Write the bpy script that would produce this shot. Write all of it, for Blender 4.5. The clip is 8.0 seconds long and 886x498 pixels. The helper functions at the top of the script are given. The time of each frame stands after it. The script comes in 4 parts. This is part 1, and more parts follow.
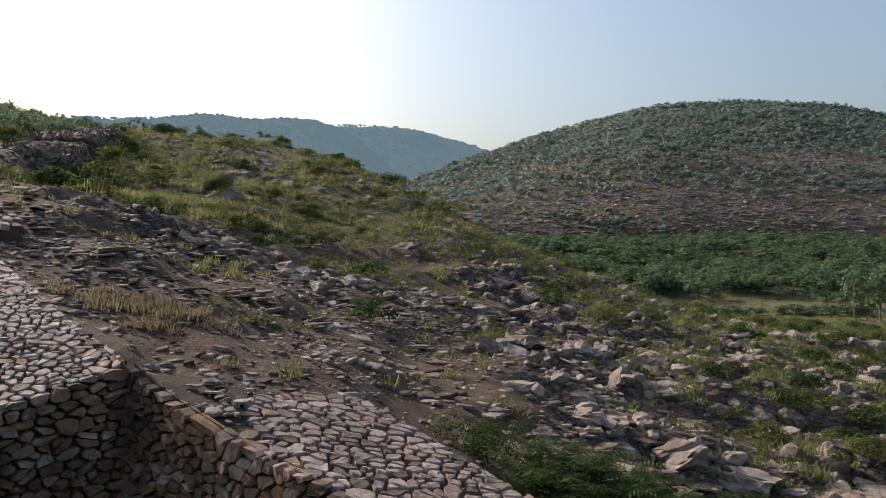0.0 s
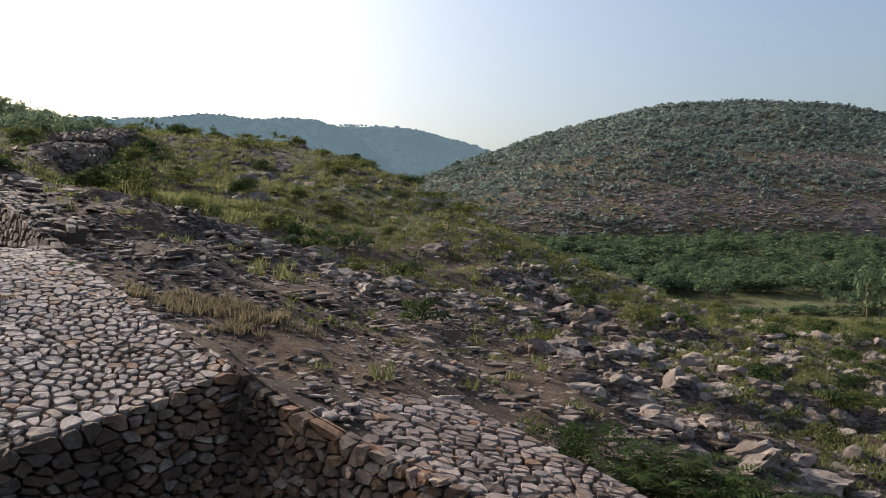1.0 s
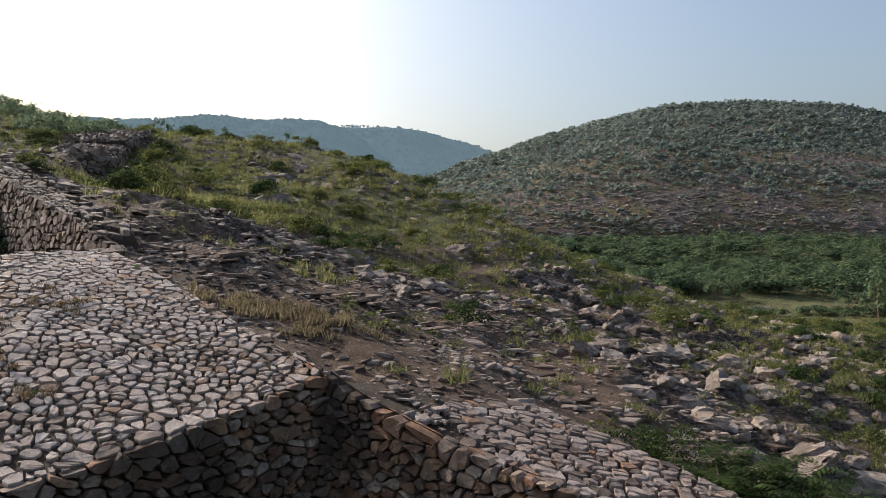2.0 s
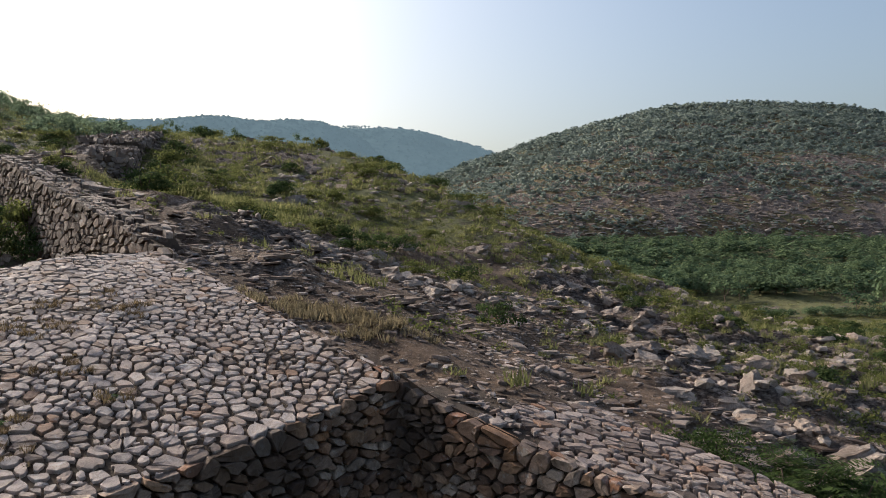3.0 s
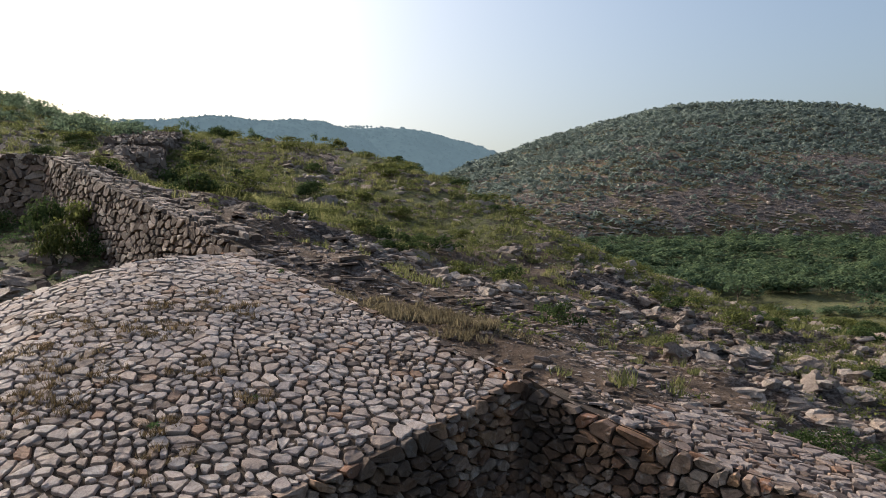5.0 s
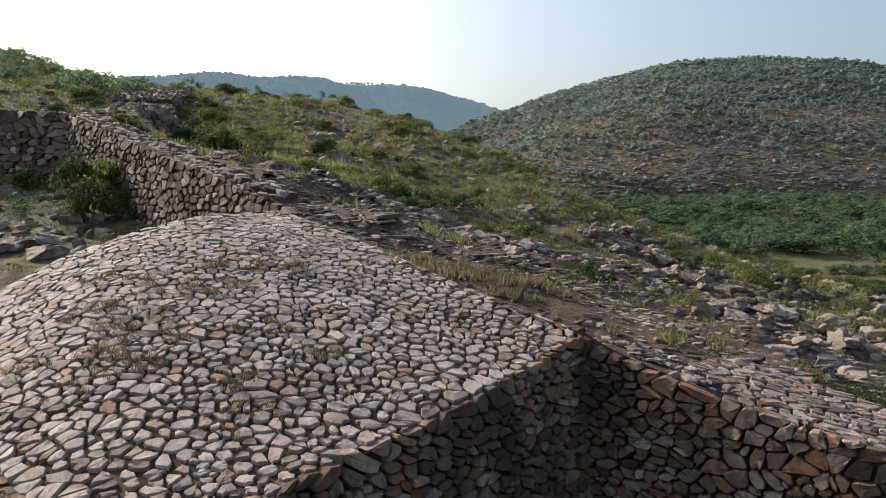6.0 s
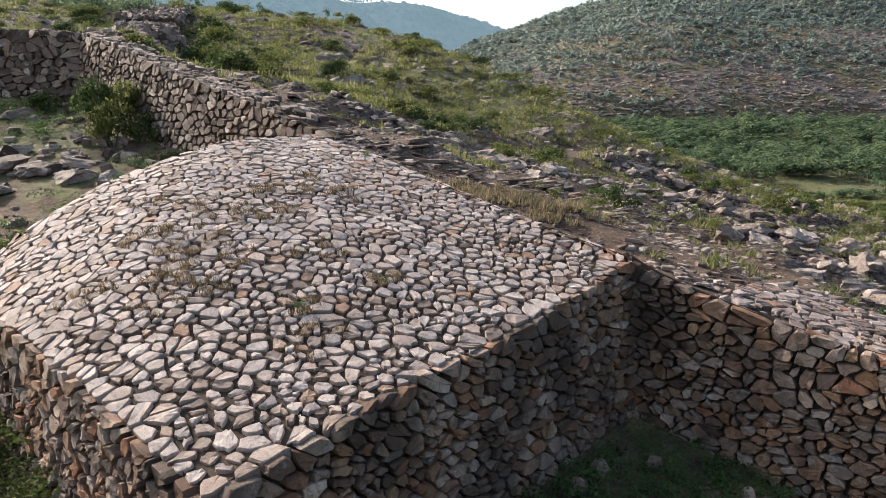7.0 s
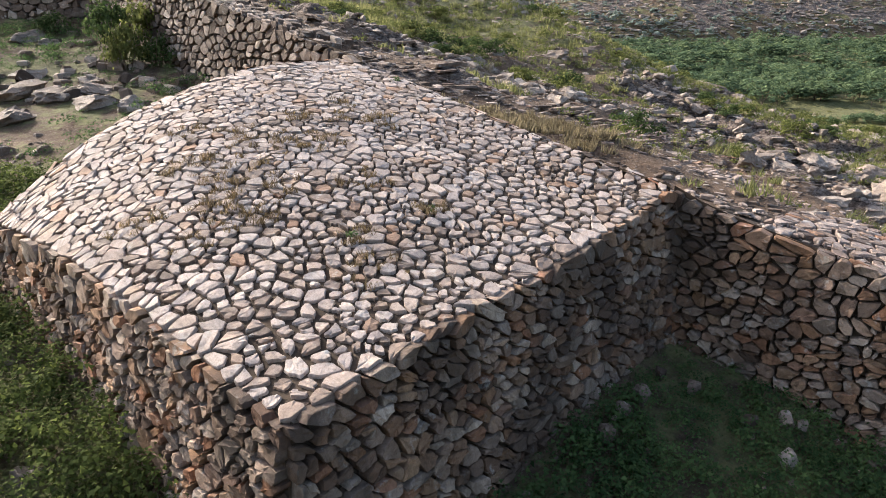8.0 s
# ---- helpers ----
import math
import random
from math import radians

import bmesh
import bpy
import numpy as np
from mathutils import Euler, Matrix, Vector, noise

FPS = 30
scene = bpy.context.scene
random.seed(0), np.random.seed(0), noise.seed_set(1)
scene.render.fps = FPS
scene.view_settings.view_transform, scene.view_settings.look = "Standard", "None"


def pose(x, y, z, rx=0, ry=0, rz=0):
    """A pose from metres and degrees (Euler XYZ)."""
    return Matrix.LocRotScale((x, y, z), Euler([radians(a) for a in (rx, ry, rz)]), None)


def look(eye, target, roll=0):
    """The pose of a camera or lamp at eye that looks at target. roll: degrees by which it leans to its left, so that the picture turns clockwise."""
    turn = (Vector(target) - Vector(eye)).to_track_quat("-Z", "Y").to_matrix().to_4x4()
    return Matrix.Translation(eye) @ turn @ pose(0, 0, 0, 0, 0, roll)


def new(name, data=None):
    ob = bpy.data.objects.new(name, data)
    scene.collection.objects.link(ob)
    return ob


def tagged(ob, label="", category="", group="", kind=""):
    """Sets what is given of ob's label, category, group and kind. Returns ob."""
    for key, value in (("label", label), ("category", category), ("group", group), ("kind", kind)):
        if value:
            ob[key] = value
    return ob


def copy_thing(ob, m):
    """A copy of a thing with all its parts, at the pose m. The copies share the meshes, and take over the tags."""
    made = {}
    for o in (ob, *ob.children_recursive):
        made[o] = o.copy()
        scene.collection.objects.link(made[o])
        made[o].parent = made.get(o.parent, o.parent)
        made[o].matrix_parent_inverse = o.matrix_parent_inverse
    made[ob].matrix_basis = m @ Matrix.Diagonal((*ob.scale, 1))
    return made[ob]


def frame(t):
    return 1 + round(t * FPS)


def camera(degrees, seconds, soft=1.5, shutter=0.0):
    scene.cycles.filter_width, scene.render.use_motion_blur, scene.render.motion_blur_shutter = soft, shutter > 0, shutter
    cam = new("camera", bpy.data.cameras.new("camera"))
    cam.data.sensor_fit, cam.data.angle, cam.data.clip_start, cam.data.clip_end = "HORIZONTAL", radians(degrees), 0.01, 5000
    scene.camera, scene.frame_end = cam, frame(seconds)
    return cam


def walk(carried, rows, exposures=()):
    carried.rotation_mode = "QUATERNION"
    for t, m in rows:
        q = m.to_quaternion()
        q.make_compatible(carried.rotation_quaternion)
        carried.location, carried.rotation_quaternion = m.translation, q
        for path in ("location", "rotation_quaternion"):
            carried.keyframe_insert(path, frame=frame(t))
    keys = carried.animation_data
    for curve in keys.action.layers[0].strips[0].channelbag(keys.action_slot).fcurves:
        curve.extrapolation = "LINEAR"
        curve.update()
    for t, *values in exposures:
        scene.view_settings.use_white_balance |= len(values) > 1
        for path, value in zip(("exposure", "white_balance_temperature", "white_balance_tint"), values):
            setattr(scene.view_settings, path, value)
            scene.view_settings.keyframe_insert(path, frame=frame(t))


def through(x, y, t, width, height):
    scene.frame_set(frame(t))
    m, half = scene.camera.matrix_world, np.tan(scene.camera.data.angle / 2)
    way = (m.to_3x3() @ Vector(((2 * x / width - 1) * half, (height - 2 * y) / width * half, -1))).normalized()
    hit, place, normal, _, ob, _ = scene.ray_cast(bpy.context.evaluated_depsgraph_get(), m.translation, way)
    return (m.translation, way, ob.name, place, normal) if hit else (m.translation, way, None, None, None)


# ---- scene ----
cam = camera(64.2, 8.0, soft=0.9)
METRES, EYE, TILT, LEAN, TURN = 8.0, 5.0, 0.0, 0.0, 0.0
ROWS = [
    (0.0, 0.0, 0.0, 0.0, -0.0, 0.0, -0.0),
    (0.5, -0.104, -0.0016, 0.0039, -0.0, 0.0, 0.02),
    (1.0, -0.1996, -0.0024, 0.0076, 0.02, -0.01, 0.04),
    (1.5, -0.2838, -0.0047, 0.0111, 0.05, 0.01, 0.05),
    (2.0, -0.3581, -0.0078, 0.0143, 0.1, 0.03, 0.07),
    (3.5, -0.5437, -0.0144, 0.0224, 0.15, 0.08, 0.08),
    (4.0, -0.6002, -0.016, 0.0231, 0.17, 0.08, 0.1),
    (4.5, -0.6571, -0.0172, 0.0241, 0.19, 0.08, 0.12),
    (5.3, -0.7465, -0.0191, 0.0236, 0.25, 0.0, 0.115),
    (5.8, -0.8023, -0.0203, 0.0231, 0.285, -2.1, 0.11),
    (6.0, -0.8247, -0.0208, 0.023, 0.3, -3.3, 0.11),
    (6.5, -0.8748, -0.0224, 0.0245, 0.33, -6.42, 0.1),
    (7.0, -0.9212, -0.0241, 0.0259, 0.36, -9.48, 0.09),
    (7.5, -0.9627, -0.0253, 0.0293, 0.4, -12.51, 0.07),
    (8.0, -0.9987, -0.0262, 0.0335, 0.45, -15.53, 0.07),
]
walk(cam, [(t, pose(0, 0, EYE, TILT, LEAN, TURN) @ pose(METRES * x, METRES * y, METRES * z, 90 + pitch, roll, yaw)) for t, x, y, z, yaw, pitch, roll in ROWS],
     exposures=[(0.0, 0.10), (5.2, 0.10), (6.0, 0.31), (6.5, 0.47), (7.0, 0.80), (7.5, 1.03), (8.0, 1.10)])

# ---- light ----
SUN_AZ, SUN_EL = radians(-54), radians(31)      # to the left of the first view, ahead
world = bpy.data.worlds.new("world")
scene.world = world
world.use_nodes = True
wn = world.node_tree.nodes
sky = wn.new("ShaderNodeTexSky")
sky.sky_type = "NISHITA"
sky.sun_disc = False
sky.sun_elevation = SUN_EL
sky.sun_rotation = SUN_AZ
sky.air_density, sky.dust_density, sky.ozone_density = 1.2, 6.0, 2.0
wn["Background"].inputs["Strength"].default_value = 0.19
world.node_tree.links.new(sky.outputs["Color"], wn["Background"].inputs["Color"])
sun = new("sun", bpy.data.lights.new("sun", "SUN"))
sun.data.energy, sun.data.angle, sun.data.color = 4.3, radians(0.6), (1.0, 0.93, 0.84)
sun_dir = Vector((math.sin(SUN_AZ) * math.cos(SUN_EL), math.cos(SUN_AZ) * math.cos(SUN_EL), math.sin(SUN_EL)))
sun.matrix_world = look(sun_dir * 60, (0, 0, 0))


# ---- materials ----
def material(name, rough=0.9):
    m = bpy.data.materials.new(name)
    m.use_nodes = True
    nt = m.node_tree
    b = nt.nodes["Principled BSDF"]
    b.inputs["Roughness"].default_value = rough
    b.inputs["Specular IOR Level"].default_value = 0.25
    return m, nt, b


def ramp(nt, fac, stops):
    r = nt.nodes.new("ShaderNodeValToRGB")
    while len(r.color_ramp.elements) < len(stops):
        r.color_ramp.elements.new(0.5)
    for e, (p, c) in zip(r.color_ramp.elements, stops):
        e.position, e.color = p, (*c, 1)
    nt.links.new(fac, r.inputs[0])
    return r.outputs[0]


def noise_tex(nt, scale, detail=4, rough=0.6, vec=None, stretch=None):
    n = nt.nodes.new("ShaderNodeTexNoise")
    n.inputs["Scale"].default_value, n.inputs["Detail"].default_value, n.inputs["Roughness"].default_value = scale, detail, rough
    if vec is None:
        vec = nt.nodes.new("ShaderNodeNewGeometry").outputs["Position"]
    if stretch:
        mp = nt.nodes.new("ShaderNodeMapping")
        mp.inputs["Scale"].default_value = stretch
        nt.links.new(vec, mp.inputs["Vector"])
        vec = mp.outputs[0]
    nt.links.new(vec, n.inputs["Vector"])
    return n.outputs["Fac"]


def mix(nt, fac, a, b, blend="MIX"):
    n = nt.nodes.new("ShaderNodeMix")
    n.data_type, n.blend_type = "RGBA", blend
    for sock, v in ((n.inputs[0], fac), (n.inputs[6], a), (n.inputs[7], b)):
        if isinstance(v, (int, float)):
            sock.default_value = v
        elif isinstance(v, tuple):
            sock.default_value = (*v, 1)
        else:
            nt.links.new(v, sock)
    return n.outputs[2]


def maths(nt, op, a, b=0.0):
    n = nt.nodes.new("ShaderNodeMath")
    n.operation = op
    for sock, v in ((n.inputs[0], a), (n.inputs[1], b)):
        if isinstance(v, (int, float)):
            sock.default_value = v
        else:
            nt.links.new(v, sock)
    return n.outputs[0]


def bump(nt, b, height, strength, distance):
    n = nt.nodes.new("ShaderNodeBump")
    n.inputs["Strength"].default_value, n.inputs["Distance"].default_value = strength, distance
    nt.links.new(height, n.inputs["Height"])
    nt.links.new(n.outputs[0], b.inputs["Normal"])


def stone_material(name, stops, joined=False, dirt=0.35, relief=0.022, seep=0.0):
    """Quarried rubble: a colour for each stone, its own lie of the grain, lichen and dirt, a chipped surface."""
    m, nt, b = material(name, 0.82)
    geo = nt.nodes.new("ShaderNodeNewGeometry")
    rnd = geo.outputs["Random Per Island"] if joined else nt.nodes.new("ShaderNodeObjectInfo").outputs["Random"]
    spin = nt.nodes.new("ShaderNodeVectorRotate")
    spin.rotation_type = "EULER_XYZ"
    lie = nt.nodes.new("ShaderNodeCombineXYZ")
    for k, turns in enumerate((1.3, 2.9, 41.0)):
        nt.links.new(maths(nt, "MULTIPLY", rnd, turns), lie.inputs[k])
    nt.links.new(geo.outputs["Position"], spin.inputs["Vector"])
    nt.links.new(lie.outputs[0], spin.inputs["Rotation"])
    own = spin.outputs[0]
    base = ramp(nt, rnd, stops)
    band = noise_tex(nt, 8, 6, 0.7, own, (1.0, 1.5, 2.8))
    col = mix(nt, 0.75, base, ramp(nt, band, [(0.30, (0.42, 0.36, 0.33)), (0.45, (0.82, 0.78, 0.75)), (0.60, (1.12, 1.10, 1.07)), (0.72, (0.74, 0.66, 0.60))]), "MULTIPLY")
    fine = noise_tex(nt, 60, 5, 0.7)
    col = mix(nt, 0.5, col, ramp(nt, fine, [(0.3, (0.45, 0.42, 0.40)), (0.62, (1.0, 1.0, 1.0))]), "MULTIPLY")
    lich = noise_tex(nt, 4.5, 6, 0.7)
    col = mix(nt, maths(nt, "MULTIPLY", ramp(nt, lich, [(0.58, (0, 0, 0)), (0.70, (1, 1, 1))]), 0.7), col, (0.47, 0.45, 0.42))
    stain = noise_tex(nt, 1.3, 5, 0.65)
    col = mix(nt, maths(nt, "MULTIPLY", ramp(nt, stain, [(0.50, (0, 0, 0)), (0.68, (1, 1, 1))]), dirt), col, (0.10, 0.072, 0.052))
    if seep:        # dark streaks where water has run down the wall
        run = noise_tex(nt, 0.9, 5, 0.6, stretch=(1.0, 1.0, 0.3))
        col = mix(nt, maths(nt, "MULTIPLY", ramp(nt, run, [(0.47, (0, 0, 0)), (0.60, (1, 1, 1))]), seep), col, (0.045, 0.031, 0.024))
    nt.links.new(col, b.inputs["Base Color"])
    chip = noise_tex(nt, 24, 4, 0.6, own, (1.0, 1.3, 1.8))
    bump(nt, b, maths(nt, "ADD", maths(nt, "ADD", maths(nt, "MULTIPLY", band, 0.8), chip), maths(nt, "MULTIPLY", fine, 0.4)), 0.9, relief)
    return m


PALE = [(0.0, (0.140, 0.108, 0.092)), (0.08, (0.239, 0.181, 0.150)), (0.20, (0.356, 0.288, 0.249)), (0.34, (0.446, 0.376, 0.340)), (0.48, (0.310, 0.264, 0.249)), (0.62, (0.486, 0.420, 0.381)), (0.74, (0.365, 0.290, 0.249)), (0.84, (0.401, 0.354, 0.331)), (0.95, (0.310, 0.228, 0.175)), (1.0, (0.288, 0.173, 0.116))]
MIXED = [(0.0, (0.080, 0.050, 0.036)), (0.12, (0.236, 0.138, 0.088)), (0.25, (0.351, 0.266, 0.213)), (0.37, (0.184, 0.120, 0.088)), (0.48, (0.380, 0.245, 0.155)), (0.58, (0.281, 0.129, 0.070)), (0.68, (0.236, 0.185, 0.155)), (0.80, (0.506, 0.404, 0.325)), (0.92, (0.288, 0.170, 0.107)), (1.0, (0.290, 0.160, 0.085))]
GREYS = [(0.0, (0.056, 0.038, 0.029)), (0.25, (0.117, 0.083, 0.065)), (0.55, (0.197, 0.149, 0.122)), (0.80, (0.310, 0.248, 0.211)), (0.93, (0.404, 0.338, 0.288)), (1.0, (0.169, 0.104, 0.071))]
LEDGE = [(0.0, (0.165, 0.131, 0.113)), (0.35, (0.295, 0.244, 0.211)), (0.7, (0.430, 0.371, 0.327)), (1.0, (0.300, 0.225, 0.177))]
M_PALE, M_PALE_J = stone_material("paving_stone", PALE, relief=0.014), stone_material("paving_stone_joined", PALE, True, relief=0.014)
RAMP = [(0.0, (0.10, 0.075, 0.064)), (0.15, (0.20, 0.150, 0.128)), (0.35, (0.30, 0.240, 0.212)), (0.55, (0.225, 0.185, 0.172)), (0.75, (0.37, 0.312, 0.282)), (0.90, (0.27, 0.198, 0.158)), (1.0, (0.26, 0.145, 0.094))]
M_RAMP, M_RAMP_J = stone_material("ramp_stone", RAMP, False, 0.45, 0.014), stone_material("ramp_stone_joined", RAMP, True, 0.45, 0.014)
M_LEDGE, M_CRAG = stone_material("ledge_rock", LEDGE, True, 0.55, 0.05), stone_material("crag_rock", LEDGE, False, 0.55, 0.06)
M_WALL, M_WALL_J = stone_material("wall_stone", MIXED, seep=0.75), stone_material("wall_stone_joined", MIXED, True, seep=0.75)
M_ROCK, M_ROCK_J = stone_material("outcrop_rock", GREYS, False, 0.6), stone_material("loose_stone", GREYS, True, 0.5)


def earth_material(name, dark, light):
    m, nt, b = material(name, 0.95)
    col = ramp(nt, noise_tex(nt, 2.2, 8, 0.7), [(0.35, dark), (0.68, light)])
    nt.links.new(col, b.inputs["Base Color"])
    bump(nt, b, noise_tex(nt, 24, 6, 0.7), 0.8, 0.04)
    return m


M_BED = earth_material("earth_bed", (0.028, 0.019, 0.013), (0.085, 0.060, 0.042))
M_CORE = earth_material("rubble_core", (0.03, 0.021, 0.015), (0.085, 0.062, 0.046))


def ground_material():
    """Stony earth with turf; the turf follows the attribute of that name."""
    m, nt, b = material("hillside_earth", 0.95)
    big = noise_tex(nt, 0.35, 6, 0.62)
    mid = noise_tex(nt, 2.4, 7, 0.68)
    fine = noise_tex(nt, 16, 6, 0.7)
    soil = ramp(nt, mid, [(0.30, (0.048, 0.031, 0.021)), (0.55, (0.106, 0.070, 0.047)), (0.75, (0.19, 0.136, 0.098))])
    grit = ramp(nt, fine, [(0.55, (0, 0, 0)), (0.66, (1, 1, 1))])
    soil = mix(nt, maths(nt, "MULTIPLY", grit, 0.55), soil, (0.25, 0.205, 0.165))
    grass = ramp(nt, mid, [(0.3, (0.048, 0.054, 0.022)), (0.55, (0.112, 0.112, 0.048)), (0.75, (0.175, 0.158, 0.078))])
    turf = nt.nodes.new("ShaderNodeAttribute")
    turf.attribute_name = "turf"
    f = maths(nt, "ADD", turf.outputs["Fac"], maths(nt, "MULTIPLY", maths(nt, "SUBTRACT", maths(nt, "ADD", big, mid), 1.0), 1.6))
    col = mix(nt, ramp(nt, f, [(0.36, (0, 0, 0)), (0.62, (1, 1, 1))]), soil, grass)
    rock = nt.nodes.new("ShaderNodeAttribute")
    rock.attribute_name = "rock"
    vein = noise_tex(nt, 5.0, 8, 0.72, stretch=(1.0, 1.0, 2.5))
    grey = ramp(nt, vein, [(0.38, (0.030, 0.022, 0.018)), (0.47, (0.105, 0.080, 0.068)), (0.55, (0.205, 0.165, 0.145)), (0.66, (0.36, 0.315, 0.285))])
    k = maths(nt, "ADD", rock.outputs["Fac"], maths(nt, "MULTIPLY", maths(nt, "SUBTRACT", mid, 0.5), 1.4))
    col = mix(nt, ramp(nt, k, [(0.40, (0, 0, 0)), (0.55, (1, 1, 1))]), col, grey)
    coarse = noise_tex(nt, 0.22, 10, 0.78)
    col = mix(nt, 0.75, col, ramp(nt, coarse, [(0.36, (0.45, 0.43, 0.42)), (0.50, (0.95, 0.93, 0.92)), (0.64, (1.25, 1.21, 1.18))]), "MULTIPLY")
    nt.links.new(col, b.inputs["Base Color"])
    relief = maths(nt, "ADD", mid, maths(nt, "MULTIPLY", fine, 0.4))
    relief = maths(nt, "ADD", relief, maths(nt, "MULTIPLY", maths(nt, "MULTIPLY", vein, rock.outputs["Fac"]), 2.2))
    bump(nt, b, relief, 1.0, 0.16)
    return m


def haze_material(name, low, high, glow, amount):
    """Wooded ridges far off; the shine of the air before them is added as emission."""
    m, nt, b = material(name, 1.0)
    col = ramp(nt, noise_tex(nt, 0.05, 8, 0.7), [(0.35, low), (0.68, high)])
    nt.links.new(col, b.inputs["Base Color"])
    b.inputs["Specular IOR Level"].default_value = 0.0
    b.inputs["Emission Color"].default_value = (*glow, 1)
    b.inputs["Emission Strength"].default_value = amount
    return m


def leaf_material(name, dark, light, scale=0.5, through=0.5, each=0.3):
    m = bpy.data.materials.new(name)
    m.use_nodes = True
    nt = m.node_tree
    b = nt.nodes["Principled BSDF"]
    b.inputs["Roughness"].default_value, b.inputs["Specular IOR Level"].default_value = 0.85, 0.06
    clump = noise_tex(nt, scale, 3, 0.6)
    rnd = nt.nodes.new("ShaderNodeNewGeometry").outputs["Random Per Island"]
    f = maths(nt, "ADD", maths(nt, "MULTIPLY", clump, 0.85), maths(nt, "MULTIPLY", rnd, each))
    col = ramp(nt, f, [(0.35, dark), (0.80, light)])
    nt.links.new(col, b.inputs["Base Color"])
    t = nt.nodes.new("ShaderNodeBsdfTranslucent")
    nt.links.new(col, t.inputs["Color"])
    ms = nt.nodes.new("ShaderNodeMixShader")
    ms.inputs[0].default_value = through
    nt.links.new(b.outputs[0], ms.inputs[1])
    nt.links.new(t.outputs[0], ms.inputs[2])
    nt.links.new(ms.outputs[0], nt.nodes["Material Output"].inputs["Surface"])
    return m


M_GROUND = ground_material()
# bluish base colour and a steady glow stand in for haze over the ridges
M_HAZED_RIDGE = haze_material("hazed_distant_woods", (0.022, 0.036, 0.038), (0.044, 0.062, 0.062), (0.29, 0.42, 0.50), 0.40)
M_SHRUB = leaf_material("shrub_leaf", (0.050, 0.064, 0.020), (0.165, 0.176, 0.058), 0.9)
M_BRUSH = leaf_material("brush_leaf", (0.030, 0.046, 0.014), (0.125, 0.150, 0.044), 1.1)
M_BUSH = leaf_material("bush_leaf", (0.020, 0.038, 0.013), (0.072, 0.105, 0.032), 0.9, 0.4)
M_DARKLEAF = leaf_material("dark_leaf", (0.022, 0.040, 0.016), (0.080, 0.110, 0.038), 0.9, 0.4)
M_WEED = leaf_material("weed_leaf", (0.030, 0.060, 0.024), (0.115, 0.168, 0.062), 1.4)
M_GRASS = leaf_material("green_grass", (0.100, 0.112, 0.044), (0.265, 0.255, 0.112), 0.5)
M_STRAW = leaf_material("withered_weed", (0.085, 0.060, 0.034), (0.21, 0.16, 0.095), 0.8)
M_DRY = leaf_material("dry_grass", (0.115, 0.092, 0.056), (0.26, 0.215, 0.135), 0.8)
# leaf colour raised and turned bluish to carry the far hill's haze
M_HAZED_SCRUB = leaf_material("hazed_scrub", (0.145, 0.185, 0.168), (0.245, 0.280, 0.240), 0.12, 0.6, 0.12)
M_WOODS = leaf_material("valley_woods", (0.044, 0.080, 0.048), (0.190, 0.240, 0.118), 0.30, 0.35, 0.16)
M_THICKET = leaf_material("thicket_leaf", (0.078, 0.115, 0.078), (0.175, 0.222, 0.135), 0.25, 0.65, 0.12)
M_BARK = earth_material("bark", (0.07, 0.05, 0.035), (0.17, 0.13, 0.10))


# ---- numbers of the ground ----
def value_noise(x, y, seed):
    xi, yi = np.floor(x).astype(np.int64), np.floor(y).astype(np.int64)
    fx, fy = x - xi, y - yi
    fx, fy = fx * fx * (3 - 2 * fx), fy * fy * (3 - 2 * fy)

    def h(i, j):
        v = (i * 374761393 + j * 668265263 + seed * 974634777) & 0xFFFFFFFF
        v = ((v ^ (v >> 13)) * 1274126177) & 0xFFFFFFFF
        return ((v ^ (v >> 16)) & 0xFFFF) / 65535.0 - 0.5
    return (h(xi, yi) * (1 - fx) + h(xi + 1, yi) * fx) * (1 - fy) + (h(xi, yi + 1) * (1 - fx) + h(xi + 1, yi + 1) * fx) * fy


def fbm(x, y, size, octaves, seed):
    z, a = 0 * x, 1.0
    for k in range(octaves):
        z = z + a * value_noise(x / size + 17.3 * k, y / size - 9.1 * k, seed + k)
        size, a = size / 2, a / 2
    return z


def step(a, b, v):
    t = np.clip((v - a) / (b - a), 0, 1)
    return t * t * (3 - 2 * t)


# heights of the hillside on a coarse lattice
LX = np.array([-85, -50, -28, -15, -6, 2, 10, 24, 55.0])
LY = np.array([0, 11, 22, 33, 45, 58, 75, 95, 118, 145.0])
LZ = np.array([
    [21.6, 12.8, 8.0, 4.8, 2.1, -0.6, -2.4, -3.6, -5.9], [22.5, 13.4, 8.9, 6.1, 4.2, 0.6, -1.8, -3.3, -5.3],
    [23.4, 13.9, 9.4, 6.8, 4.0, 1.7, 0.0, -2.8, -4.9], [24.5, 14.3, 9.9, 7.2, 4.8, 2.8, 1.2, -2.3, -4.9],
    [25.9, 15.0, 10.2, 8.5, 6.5, 5.0, 1.3, -1.1, -4.8], [27.8, 16.4, 12.7, 11.2, 10.4, 6.9, 3.4, -1.3, -4.6],
    [30.7, 18.9, 16.8, 15.3, 11.5, 4.7, 0.4, -2.9, -4.2], [30.4, 21.2, 16.6, 11.3, 6.2, 1.9, -2.2, -3.7, -3.9],
    [31.9, 20.1, 11.9, 6.7, 3.8, 1.6, -0.1, -1.3, -1.1], [28.9, 19.5, 8.8, 5.8, 4.1, 3.0, 2.0, 1.3, 0.5]])


